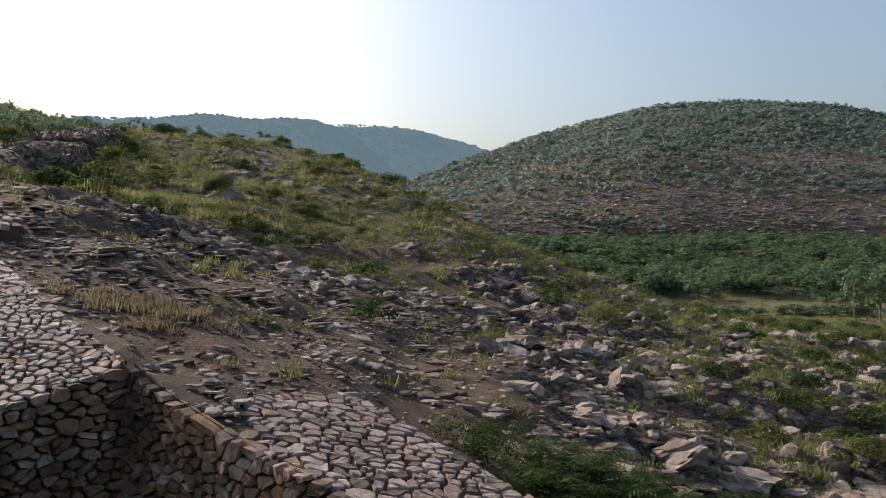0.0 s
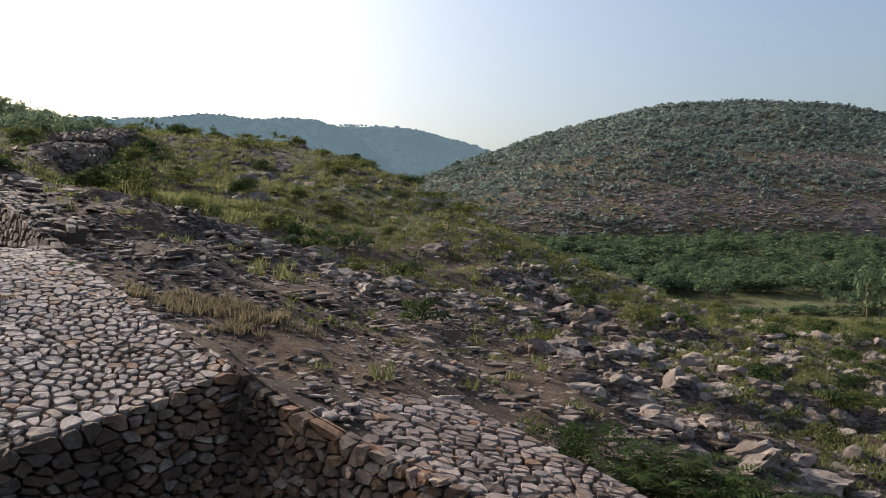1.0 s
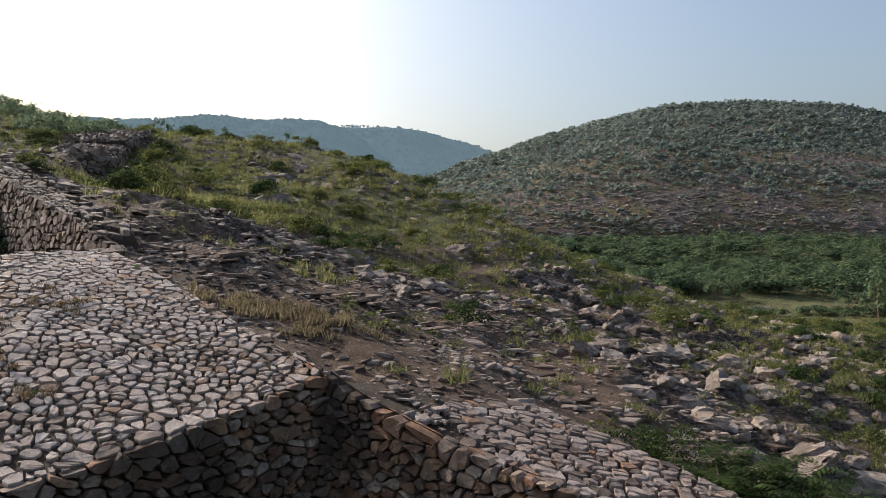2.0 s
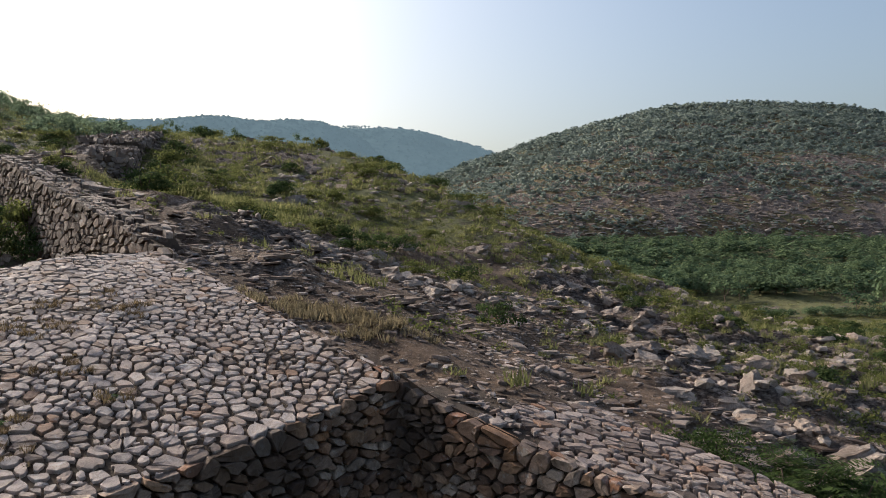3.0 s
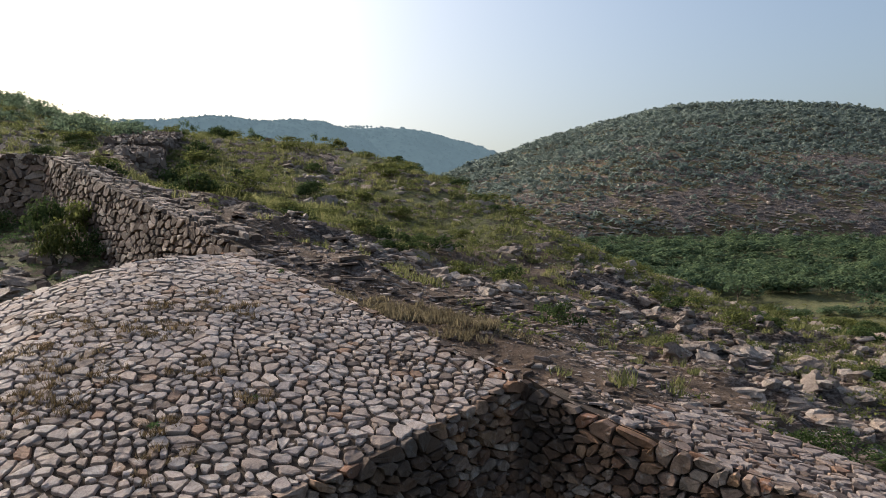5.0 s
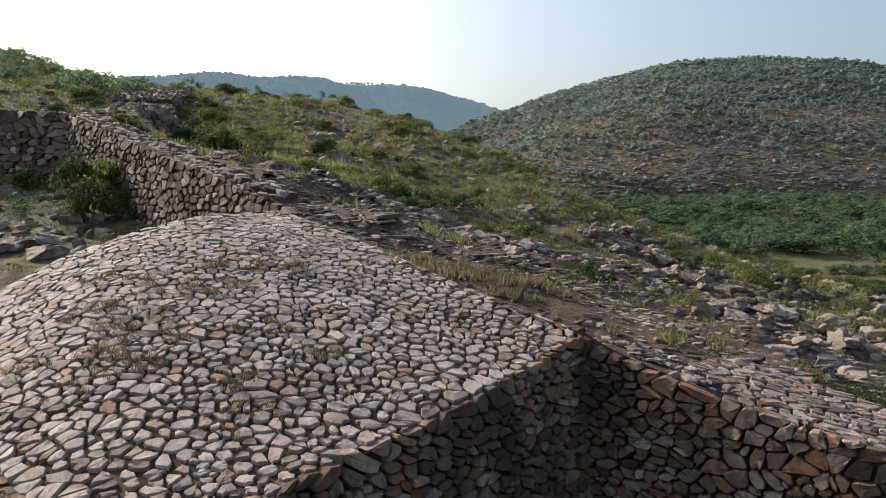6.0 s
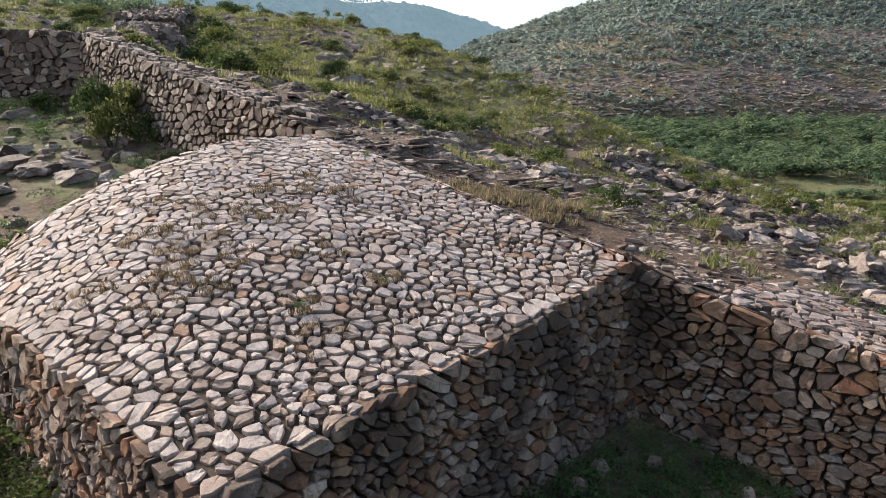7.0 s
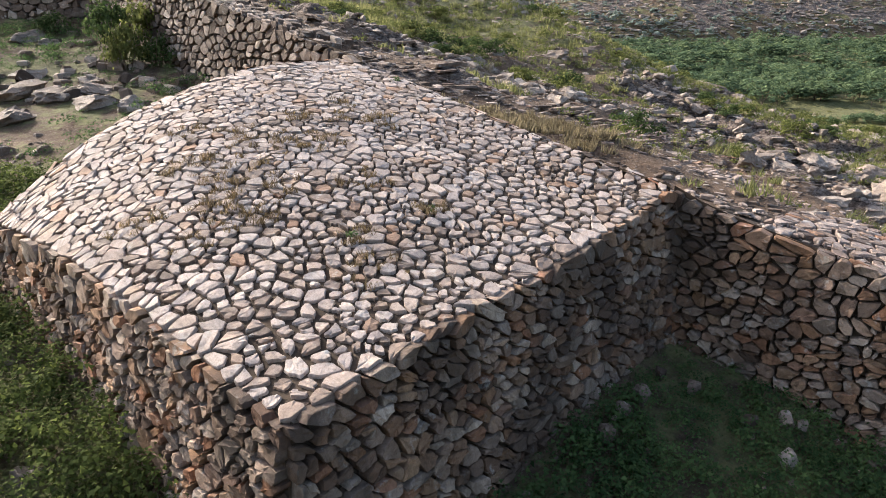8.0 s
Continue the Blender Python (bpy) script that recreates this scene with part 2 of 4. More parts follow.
def weights(nodes, q):
    """Cubic weights of the lattice's nodes at the places q."""
    q = np.clip(q, nodes[0], nodes[-1])
    i = np.clip(np.searchsorted(nodes, q) - 1, 0, len(nodes) - 2)
    w, r = np.zeros((len(q), len(nodes))), np.arange(len(q))
    h = nodes[i + 1] - nodes[i]
    t = (q - nodes[i]) / h
    a = 2 * t ** 3 - 3 * t ** 2 + 1
    w[r, i] += a
    w[r, i + 1] += 1 - a
    for j, k in ((i, (t ** 3 - 2 * t ** 2 + t) * h), (i + 1, (t ** 3 - t ** 2) * h)):
        lo, hi = np.maximum(j - 1, 0), np.minimum(j + 1, len(nodes) - 1)
        w[r, hi] += k / (nodes[hi] - nodes[lo])
        w[r, lo] -= k / (nodes[hi] - nodes[lo])
    return w


# the old wall's inner line: below it the enclosure, above it the hillside
WALL_X = np.array([-60, -31, -20.4, -10.3, -4.6, 0.9, 8.0, 40.0])
WALL_Y = np.array([35, 29.5, 25.8, 15.6, 10.35, 6.6, 1.0, -22.0])


RW = np.array([3.4, 4.92])


def ramp_top(x, y):
    """The top of the wall that descends from the bastion's inner corner."""
    t = np.hypot(x + 4.6, y - 10.35)
    return 2.49 - 0.165 * (x + 2.43) + 0.08 * (y - 8.88) + 0.32 * np.exp(-t / 0.9) + 0.05 * fbm(x, y, 1.1, 2, 75)


CREST_X = np.array([-60, -31, -20.4, -10.3, -4.6, -2.0])
CREST_Z = np.array([12.9, 9.6, 8.5, 5.1, 3.2, 2.75])


def inside_ground(x, y):
    a, b = x + 10, y - 10
    b = np.clip(b, -26, 30)
    lie = np.interp(x, [-15.0, -12.2, -11.1, -7.8, -5.5, -4.6, -3.1, -2.0, 0.0], [0.5, 0.45, 0.0, -0.2, -0.26, -0.38, -0.65, -1.05, -1.35])
    return 1.2134 + lie + 0.0195 * a + 0.2721 * b + 0.0014 * a * b + 0.0028 * b * b + 0.16 * fbm(x, y, 3.0, 4, 5)


def far_ground(x, y):
    yy = np.maximum(y, 1.0)
    s = x / yy
    base = -3.4 + np.maximum(y - 84, 0) * 0.108
    e = np.interp(s, [-0.3, -0.15, -0.051, 0.013, 0.08, 0.132, 0.172, 0.236, 0.276, 0.331, 0.411, 0.491, 0.555, 0.625, 0.89, 1.5, 4.0],
                  [0.0, 0.03, 0.086, 0.112, 0.133, 0.154, 0.166, 0.184, 0.196, 0.201, 0.205, 0.204, 0.199, 0.190, 0.155, 0.11, 0.05])
    d = np.interp(s, [-0.3, -0.05, 0.08, 0.25], [300, 330, 385, 400])
    top = 5 + e * d
    t = np.clip((y - 185) / (d - 185), 0, 1)
    hill = np.where(y < d, 7.5 + (top - 7.5) * t ** 0.75, top - (y - d) * 0.3)
    z = np.where(y < 185, base, np.maximum(hill, 2))
    ea = np.interp(s, [-3, -1, -0.6, -0.49, -0.362, -0.266, -0.178, -0.13, -0.083, -0.05, 0.0, 0.1], [0.08, 0.15, 0.183, 0.188, 0.192, 0.186, 0.180, 0.162, 0.122, 0.094, 0.05, 0.0])
    ta = np.clip((y - 430) / 220, 0, 1)
    z = np.maximum(z, np.where(y < 650, 2 + (3 + ea * 650) * ta ** 0.9, 5 + ea * 650 - (y - 650) * 0.3))
    eb = np.interp(s, [-0.3, -0.147, -0.099, -0.067, -0.035, 0.013, 0.045, 0.08, 0.15, 0.3, 1.0], [0.14, 0.175, 0.176, 0.174, 0.168, 0.154, 0.148, 0.137, 0.125, 0.1, 0.03])
    tb = np.clip((y - 660) / 290, 0, 1)
    z = np.maximum(z, np.where(y < 950, 2 + (3 + eb * 950) * tb ** 0.9, 5 + eb * 950 - (y - 950) * 0.2))
    rough = step(180, 260, y)
    return z + rough * (5.0 * fbm(x, y, 70.0, 5, 31) + 1.6 * fbm(x * 0.5, y, 22.0, 3, 41))


def ground(x, y):
    x, y = np.atleast_1d(np.asarray(x, float)), np.atleast_1d(np.asarray(y, float))
    near = np.einsum("ri,ij,rj->r", weights(LY, y), LZ, weights(LX, x))
    near = near - np.clip(x - 55, 0, 300) * 0.01
    stony = fbm(x, y, 7.0, 5, 3)
    terrace = np.sin((near + 0.6 * stony) * 5.5) * 0.09
    near = near + (0.75 * stony * (1 - 0.45 * step(35, 60, y)) + terrace + 0.25 * np.abs(fbm(x, y, 1.6, 3, 9))) * np.where(y > 14, 1, 0.55)
    near = near + 1.5 * bedrock(x, y) * crags(x, y) * (1 - 0.75 * step(34, 55, y))
    near = near - 1.3 * np.exp(-((x + 21.5) ** 2 + (y - 41.5) ** 2) / 26.0)
    # the old way that climbs behind the retaining wall
    edge = ((x + 21.3) * 8.0 + (y - 36) * 2.3) / 8.32
    way = (1 - step(-1.4, 1.4, edge)) * step(25.0, 28.0, y) * (1 - step(37.5, 40.0, y))
    near = near + way * np.maximum(8.55 + 0.16 * (y - 26) + 0.25 * stony - near, 0)
    z = near + (far_ground(x, y) - near) * step(122, 158, y)
    line = np.interp(x, WALL_X, WALL_Y)
    # the slope meets the wall's crest
    d = np.maximum(y - line, 0) * 0.72
    crest = np.interp(x, CREST_X, CREST_Z) - 0.06 + 0.15 * stony
    crest = crest + (ramp_top(x, y) - 0.16 - crest) * step(-5.4, -4.6, x)
    z = z + (crest - z) * np.exp(-(d / 2.1) ** 4) * (1 - step(3.5, 6.0, x))
    line = line - 1.1 * step(-11.5, -10.5, x) * (1 - step(-5.2, -4.4, x)) + 0.35 * step(-4.4, -4.0, x)
    inner = inside_ground(x, y)
    return np.where(y < line + 0.65, inner, z)


def bedrock(x, y):
    """Where the rock lies bare: broad shelves on the lower slope, patches higher up."""
    zone = 0.62 * step(-3, 4, x) * step(12, 16, y) * (1 - step(36, 52, y)) + 0.34 * step(15, 24, y) * (1 - step(70, 90, y))
    zone = zone * (1 - 0.8 * step(60, 90, x)) + 0.50 * step(170, 192, y) * (1 - step(260, 380, y))
    trodden = (1 - step(-17, -12, x)) * (1 - step(39, 43, y))
    return np.clip((zone + 1.5 * fbm(x * 0.8, y * 1.5, 8.0, 4, 91) - 0.42) * 3.2, 0, 1) * outer_side(x, y) * (1 - trodden)


def outer_side(x, y):
    return (y > np.interp(x, WALL_X, WALL_Y) + 2.2).astype(float)


def crags(x, y):
    n1 = 1 - 2 * np.abs(fbm(x * 0.8, y * 1.25, 2.4, 4, 93))
    n2 = fbm(x, y, 0.9, 3, 95)
    h = 0.55 * (n1 - 0.55) + 0.22 * n2
    shelf = np.floor(h * 7) / 7
    return 0.45 * h + 0.55 * (shelf + (h - shelf) ** 2 * 3)


def turf(x, y):
    """How grassy the ground is: meadow on the upper slope and the valley floor, bare by the wall."""
    v = 0.02 + 0.80 * step(30, 52, y + 0.5 * np.maximum(x, 0)) - 0.36 * step(130, 190, y)
    v = v + 0.36 * step(2, 12, x) * step(13, 17, y) * (1 - step(60, 100, y))
    v = np.where(y < np.interp(x, WALL_X, WALL_Y) + 0.65, 0.50, v)
    field = step(12, 22, x) * step(52, 62, y) * (1 - step(110, 125, y))
    return np.maximum(v, 0.9 * field)


# ---- mesh helpers ----
def mesh_from(name, verts, loops, sizes, smooth=False):
    me = bpy.data.meshes.new(name)
    verts = np.ascontiguousarray(verts, dtype=np.float32).reshape(-1, 3)
    me.vertices.add(len(verts))
    me.vertices.foreach_set("co", verts.ravel())
    loops, sizes = np.asarray(loops, np.int32).ravel(), np.asarray(sizes, np.int32)
    me.loops.add(len(loops))
    me.loops.foreach_set("vertex_index", loops)
    me.polygons.add(len(sizes))
    me.polygons.foreach_set("loop_start", np.r_[0, np.cumsum(sizes)[:-1]].astype(np.int32))
    me.polygons.foreach_set("loop_total", sizes)
    me.update(calc_edges=True)
    me.polygons.foreach_set("use_smooth", np.full(len(sizes), smooth))
    return me


def soup(name, polys, mat):
    """A mesh of loose faces from an array (faces, corners, 3)."""
    n, k = polys.shape[:2]
    me = mesh_from(name, polys.reshape(-1, 3), np.arange(n * k), np.full(n, k))
    me.materials.append(mat)
    return me


def pieces(name, parts_list, mat, smooth=False):
    """One mesh out of many (verts, faces) pieces."""
    vs, loops, sizes, off = [], [], [], 0
    for v, f in parts_list:
        vs.append(v)
        for q in f:
            loops.extend([off + i for i in q])
            sizes.append(len(q))
        off += len(v)
    me = mesh_from(name, np.concatenate(vs), loops, sizes, smooth)
    me.materials.append(mat)
    return me


def under(name, me, parent, label=""):
    ob = new(name, me)
    ob.parent = parent
    if label:
        tagged(ob, label)
    return ob


def part(name, bm, mat, parent, label=""):
    me = bpy.data.meshes.new(name)
    bm.to_mesh(me)
    bm.free()
    me.materials.append(mat)
    return under(name, me, parent, label)


# ---- ground sheet ----
fine_a = np.arange(-48, 48.01, 0.4)
coarse_a = np.arange(52, 309, 3.0)
ang = np.radians(np.r_[fine_a, coarse_a])
rad = np.r_[np.geomspace(1.5, 9, 60), np.geomspace(9, 45, 230)[1:], np.geomspace(45, 430, 165)[1:], np.geomspace(430, 3600, 90)[1:]]
A, R = np.meshgrid(ang, rad)
GX, GY = -4 + R * np.sin(A), R * np.cos(A)
GZ = ground(GX.ravel(), GY.ravel())
nr, na = A.shape
idx = np.arange(nr * na).reshape(nr, na)
nxt = np.roll(idx, -1, axis=1)
quads = np.stack([idx[:-1], idx[1:], nxt[1:], nxt[:-1]], -1).reshape(-1, 4)[:, ::-1]
gverts = np.c_[GX.ravel(), GY.ravel(), GZ]
centre = len(gverts)
gverts = np.r_[gverts, [[-4, 0, float(ground(-4.0, 0.0)[0])]]]
fan = np.stack([idx[0], nxt[0], np.full(na, centre)], -1)[:, ::-1]
gme = mesh_from("ground", gverts, np.r_[quads.ravel(), fan.ravel()], np.r_[np.full(len(quads), 4), np.full(len(fan), 3)], True)
gme.materials.append(M_GROUND)
gme.materials.append(M_HAZED_RIDGE)
# faces of the far ridges take the material with the glowing haze
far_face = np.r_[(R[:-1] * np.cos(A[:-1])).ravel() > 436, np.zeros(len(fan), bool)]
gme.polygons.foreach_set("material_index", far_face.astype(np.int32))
attr = gme.attributes.new("turf", "FLOAT", "POINT")
attr.data.foreach_set("value", np.r_[turf(GX.ravel(), GY.ravel()), 0.6].astype(np.float32))
attr = gme.attributes.new("rock", "FLOAT", "POINT")
attr.data.foreach_set("value", np.r_[bedrock(GX.ravel(), GY.ravel()), 0.0].astype(np.float32))
tagged(new("ground", gme), "stony brown hillside with thin grass and wooded hills", "ground", kind="structure")


# ---- masonry ----
def cells(seeds, domain):
    """The Voronoi cells of the seeds inside a convex outline, as polygons."""
    out = []
    for i, p in enumerate(seeds):
        poly = [np.array(q, float) for q in domain]
        d = np.hypot(*(seeds - p).T)
        near = np.argsort(d)[1:26]
        for j in near:
            if d[j] > 2.05 * max(np.hypot(*(q - p)) for q in poly):
                break
            n = seeds[j] - p
            c = n @ (seeds[j] + p) / 2
            res = []
            for a, b in zip(poly, poly[1:] + poly[:1]):
                da, db = n @ a - c, n @ b - c
                if da <= 0:
                    res.append(a)
                if da * db < 0:
                    res.append(a + (b - a) * (da / (da - db)))
            poly = res
            if len(poly) < 3:
                break
        if len(poly) >= 3:
            out.append(np.array(poly))
        else:
            out.append(None)
    return out


def seeds_in(domain, du, dv, rng, jitter=0.37, mixed=False):
    dom = np.array(domain)
    lo, hi = dom.min(0), dom.max(0)
    pts, row = [], 0
    v = lo[1] + dv * 0.45
    while v < hi[1]:
        u = lo[0] + du * rng.uniform(0.2, 0.8)
        while u < hi[0]:
            pts.append((u + rng.uniform(-jitter, jitter) * du * 0.6, v + rng.uniform(-jitter, jitter) * dv))
            u += du * rng.uniform(0.72, 1.35)
        v += dv
    pts = np.array(pts)
    keep = np.ones(len(pts), bool)
    for a, b in zip(dom, np.roll(dom, -1, 0)):
        e = b - a
        keep &= (e[0] * (pts[:, 1] - a[1]) - e[1] * (pts[:, 0] - a[0])) > 0.05 * np.hypot(*e)
    pts = pts[keep]
    pts = pts[rng.random(len(pts)) > 0.14]
    chips = pts[rng.random(len(pts)) < 0.24]        # a small stone wedged in beside some
    turn = rng.uniform(0, 2 * math.pi, len(chips))
    return np.r_[pts, chips + np.c_[np.cos(turn) * du, np.sin(turn) * dv] * 0.5] if mixed else pts


def stone_piece(poly, rng, gap, proud, depth, rough=1.0):
    """One stone over its cell, as (u, v, height): rounded corners, a worn rim, a slightly tilted face."""
    c = poly.mean(0)
    size = np.sqrt(max(1e-4, 0.5 * abs(np.dot(poly[:, 0], np.roll(poly[:, 1], -1)) - np.dot(poly[:, 1], np.roll(poly[:, 0], -1)))))
    if size < 0.05:
        return None
    k = max(0.5, 1 - gap * rng.uniform(0.5, 1.6) / size)
    a = rng.normal(0, 0.09)
    turn = np.array([[math.cos(a), -math.sin(a)], [math.sin(a), math.cos(a)]])
    p = c + ((poly - c) @ turn) * k
    # cut the corners and wear the outline
    q = np.roll(p, -1, 0)
    cut = np.clip(rng.uniform(0.15, 0.34) + rng.normal(0, 0.06, (len(p), 1)), 0.04, 0.42)
    ring = np.empty((2 * len(p), 2))
    ring[0::2], ring[1::2] = p + (q - p) * cut, q + (p - q) * np.roll(cut, -1, 0)
    ring = c + (ring - c) * rng.normal(1.0, 0.05, (len(ring), 1)) + rng.normal(0, 0.008, ring.shape)
    n = len(ring)
    tilt = rng.normal(0, 0.085 * rough, 2)
    h0 = proud * rng.uniform(0.55, 1.35)
    vs, hs = [], []
    worn = 0.010 + 0.010 * min(rough, 1.0)
    for scale, lift in ((1.0, -depth), (1.01, h0 - worn), (0.93, h0)):
        uv = c + (ring - c) * scale
        h = lift + ((uv - c) @ tilt + rng.normal(0, 0.008 * rough, n) if lift > -depth else 0 * uv[:, 0])
        vs.append(uv)
        hs.append(h)
    vs.append(c[None])
    hs.append(np.array([h0 + 0.006 * rng.uniform(-1, 1.5)]))
    v = np.c_[np.concatenate(vs), np.concatenate(hs)]
    f = []
    for r in range(2):
        for i in range(n):
            j = (i + 1) % n
            f.append((r * n + i, r * n + j, (r + 1) * n + j, (r + 1) * n + i))
    for i in range(n):
        f.append((2 * n + i, 2 * n + (i + 1) % n, 3 * n))
    return v, f


def lay_stones(parent, domain, surface, du, dv, seed, mats, nearest, gap=0.028, proud=0.05, depth=0.09, rough=1.0, limit=300, skip=None, label="many more stones of the same kind"):
    """Stones over an outline: those round `nearest` (in the plan of the outline) as parts, the rest joined."""
    rng = np.random.default_rng(seed)
    pts = seeds_in(domain, du, dv, rng, mixed=True)
    made = []
    wide = np.array([dv / du, 1.0])     # cells are found in a plan squeezed so that stones come out du by dv
    for p, poly in zip(pts, cells(pts * wide, [np.array(q) * wide for q in domain])):
        if poly is None or (skip is not None and skip(p, rng)):
            continue
        poly = poly / wide
        got = stone_piece(poly, rng, gap(p) if callable(gap) else gap, proud, depth, rough)
        if got:
            made.append((np.hypot(*(p - np.array(nearest))), got))
    made.sort(key=lambda m: m[0])
    if not made:
        return 0
    flat = np.concatenate([m[1][0] for m in made])
    solid = surface(flat[:, 0], flat[:, 1], flat[:, 2])
    cuts = np.cumsum([len(m[1][0]) for m in made])[:-1]
    made = [(m[0], (v, m[1][1])) for m, v in zip(made, np.split(solid, cuts))]
    for _, (v, f) in made[:limit]:
        o = v.mean(0)
        me = pieces("stone", [(v - o, f)], mats[0])
        ob = under("stone", me, parent)
        ob.location = o
    if made[limit:]:
        rest = under("stones", pieces("stones", [m[1] for m in made[limit:]], mats[1]), parent, label)
        tagged(rest, kind="stuff")
    return len(made)


def sheet(name, grid, mat, parent, label=""):
    """A sheet over a grid (rows, cols, 3) of points, as a part."""
    rr, cc = grid.shape[:2]
    ids = np.arange(rr * cc).reshape(rr, cc)
    q = np.stack([ids[:-1, :-1], ids[:-1, 1:], ids[1:, 1:], ids[1:, :-1]], -1).reshape(-1, 4)
    me = mesh_from(name, grid.reshape(-1, 3), q.ravel(), np.full(len(q), 4))
    me.materials.append(mat)
    return under(name, me, parent, label)


def face_stones(parent, a, b, top_a, top_b, base, du, dv, seed, mats, near_u, batter=0.1, bulge=None, label_face="dark earth-filled joints behind the facing stones", **kw):
    """A battered wall face of rubble from a to b (plan), seen from the side to the right of that way."""
    a, b = np.array(a, float), np.array(b, float)
    length = np.hypot(*(b - a))
    d = (b - a) / length
    n = np.array([d[1], -d[0]])

    def top(u):
        t = np.clip(u / length, 0, 1)
        return top_a + (top_b - top_a) * t + (bulge(t) if bulge else 0)

    def surface(u, v, h):
        flat = top_a + (top_b - top_a) * np.clip(u / length, 0, 1)
        v = base + (v - base) * (top(u) - base) / (flat - base)
        out = h + batter * np.maximum(top(u) - v, -0.1)
        return np.c_[a[0] + d[0] * u + n[0] * out, a[1] + d[1] * u + n[1] * out, v]
    dom = [(0, base), (length, base), (length, top_b), (0, top_a)]
    us, vs_ = np.meshgrid(np.linspace(0, length, 24), np.linspace(0, 1, 8))
    zs = base + (top_a + (top_b - top_a) * us / length - base) * vs_
    parent = sheet("facing", surface(us.ravel(), zs.ravel(), np.full(us.size, -0.085)).reshape(8, 24, 3), M_BED, parent, label_face)
    return lay_stones(parent, dom, surface, du, dv, seed, mats, (near_u, max(top_a, top_b)), **kw)


def core_mesh(name, grid_top, base, mat, spread=0.0):
    """A solid from a grid (rows, cols, 3) of its top, with sides down to a base height."""
    r, c = grid_top.shape[:2]
    top = grid_top.reshape(-1, 3)
    ids = np.arange(r * c).reshape(r, c)
    f = [(ids[i, j], ids[i, j + 1], ids[i + 1, j + 1], ids[i + 1, j]) for i in range(r - 1) for j in range(c - 1)]
    rim = list(ids[0, :]) + list(ids[1:, -1]) + list(ids[-1, -2::-1]) + list(ids[-2:0:-1, 0])
    mid = top.mean(0)
    low = top[rim].copy()
    way = low[:, :2] - mid[:2]
    way /= np.hypot(*way.T)[:, None]
    low[:, :2] += way * spread * (low[:, 2:] - base)
    low[:, 2] = base
    v = np.r_[top, low]
    m = len(rim)
    o = r * c
    f += [(rim[(k + 1) % m], rim[k], o + k, o + (k + 1) % m) for k in range(m)]
    f.append(tuple(o + k for k in range(m))[::-1])
    me = pieces(name, [(v, f)], mat)
    bm = bmesh.new()
    bm.from_mesh(me)
    bmesh.ops.recalc_face_normals(bm, faces=bm.faces)
    bm.to_mesh(me)
    bm.free()
    return me


# ---- the bastion ----
BN, BI, BF = np.array([-9.42, 5.33]), np.array([-4.6, 10.35]), np.array([-10.3, 15.5])
BL = BN + BF - BI


def bastion_top(x, y):
    a, b = x + 9.5, y - 10
    return (3.6349 - 0.1051 * a + 0.3284 * b - 0.0246 * a * a - 0.022 * a * b - 0.007 * b * b
            + 0.006 * a ** 3 + 0.0051 * a * a * b + 0.0043 * a * b * b - 0.0011 * b ** 3 + 0.05 * fbm(x, y, 1.3, 2, 71))


u, v = np.meshgrid(np.linspace(0.02, 0.98, 26), np.linspace(0.02, 0.98, 26))
gx = BN[0] + (BI - BN)[0] * u + (BL - BN)[0] * v
gy = BN[1] + (BI - BN)[1] * u + (BL - BN)[1] * v
gz = bastion_top(gx.ravel(), gy.ravel()).reshape(gx.shape) - 0.045
bastion = new("wall_bastion", core_mesh("wall_bastion", np.stack([gx, gy, gz], -1), -2.6, M_BED, 0.085))
tagged(bastion, "rubble stone bastion with a sloping domed top paved in pale flat stones", "bastion", kind="structure")


def bastion_surface(x, y, h):
    e = 0.05
    z = bastion_top(x, y)
    nx, ny = -(bastion_top(x + e, y) - z) / e, -(bastion_top(x, y + e) - z) / e
    k = 1 / np.sqrt(nx * nx + ny * ny + 1)
    return np.c_[x + nx * k * h, y + ny * k * h, z + k * h]


u, v = np.meshgrid(np.linspace(0.015, 0.985, 30), np.linspace(0.015, 0.985, 30))
px, py = (BN[0] + (BI - BN)[0] * u + (BL - BN)[0] * v).ravel(), (BN[1] + (BI - BN)[1] * u + (BL - BN)[1] * v).ravel()
paving = sheet("paving", bastion_surface(px, py, np.full(px.size, -0.012)).reshape(30, 30, 3), M_BED, bastion, "pale flat paving stones set in dark earth")
joint_width = lambda p: float(np.interp(((p - BN) @ (BL - BN)) / ((BL - BN) @ (BL - BN)), [0.0, 0.30, 0.60, 1.0], [0.046, 0.040, 0.020, 0.016]))
lay_stones(paving, [BN, BI, BF, BL], bastion_surface, 0.200, 0.164, 11, (M_PALE, M_PALE_J), BN + np.array([0.4, 1.2]), gap=joint_width, proud=0.030, rough=0.6)
zt = lambda p: float(bastion_top(np.array([p[0]]), np.array([p[1]]))[0])
def edge_bulge(p, q):
    def f(t):
        t = np.asarray(t, float)
        return bastion_top(p[0] + (q - p)[0] * t, p[1] + (q - p)[1] * t) - (zt(p) + (zt(q) - zt(p)) * t) + 0.02
    return f


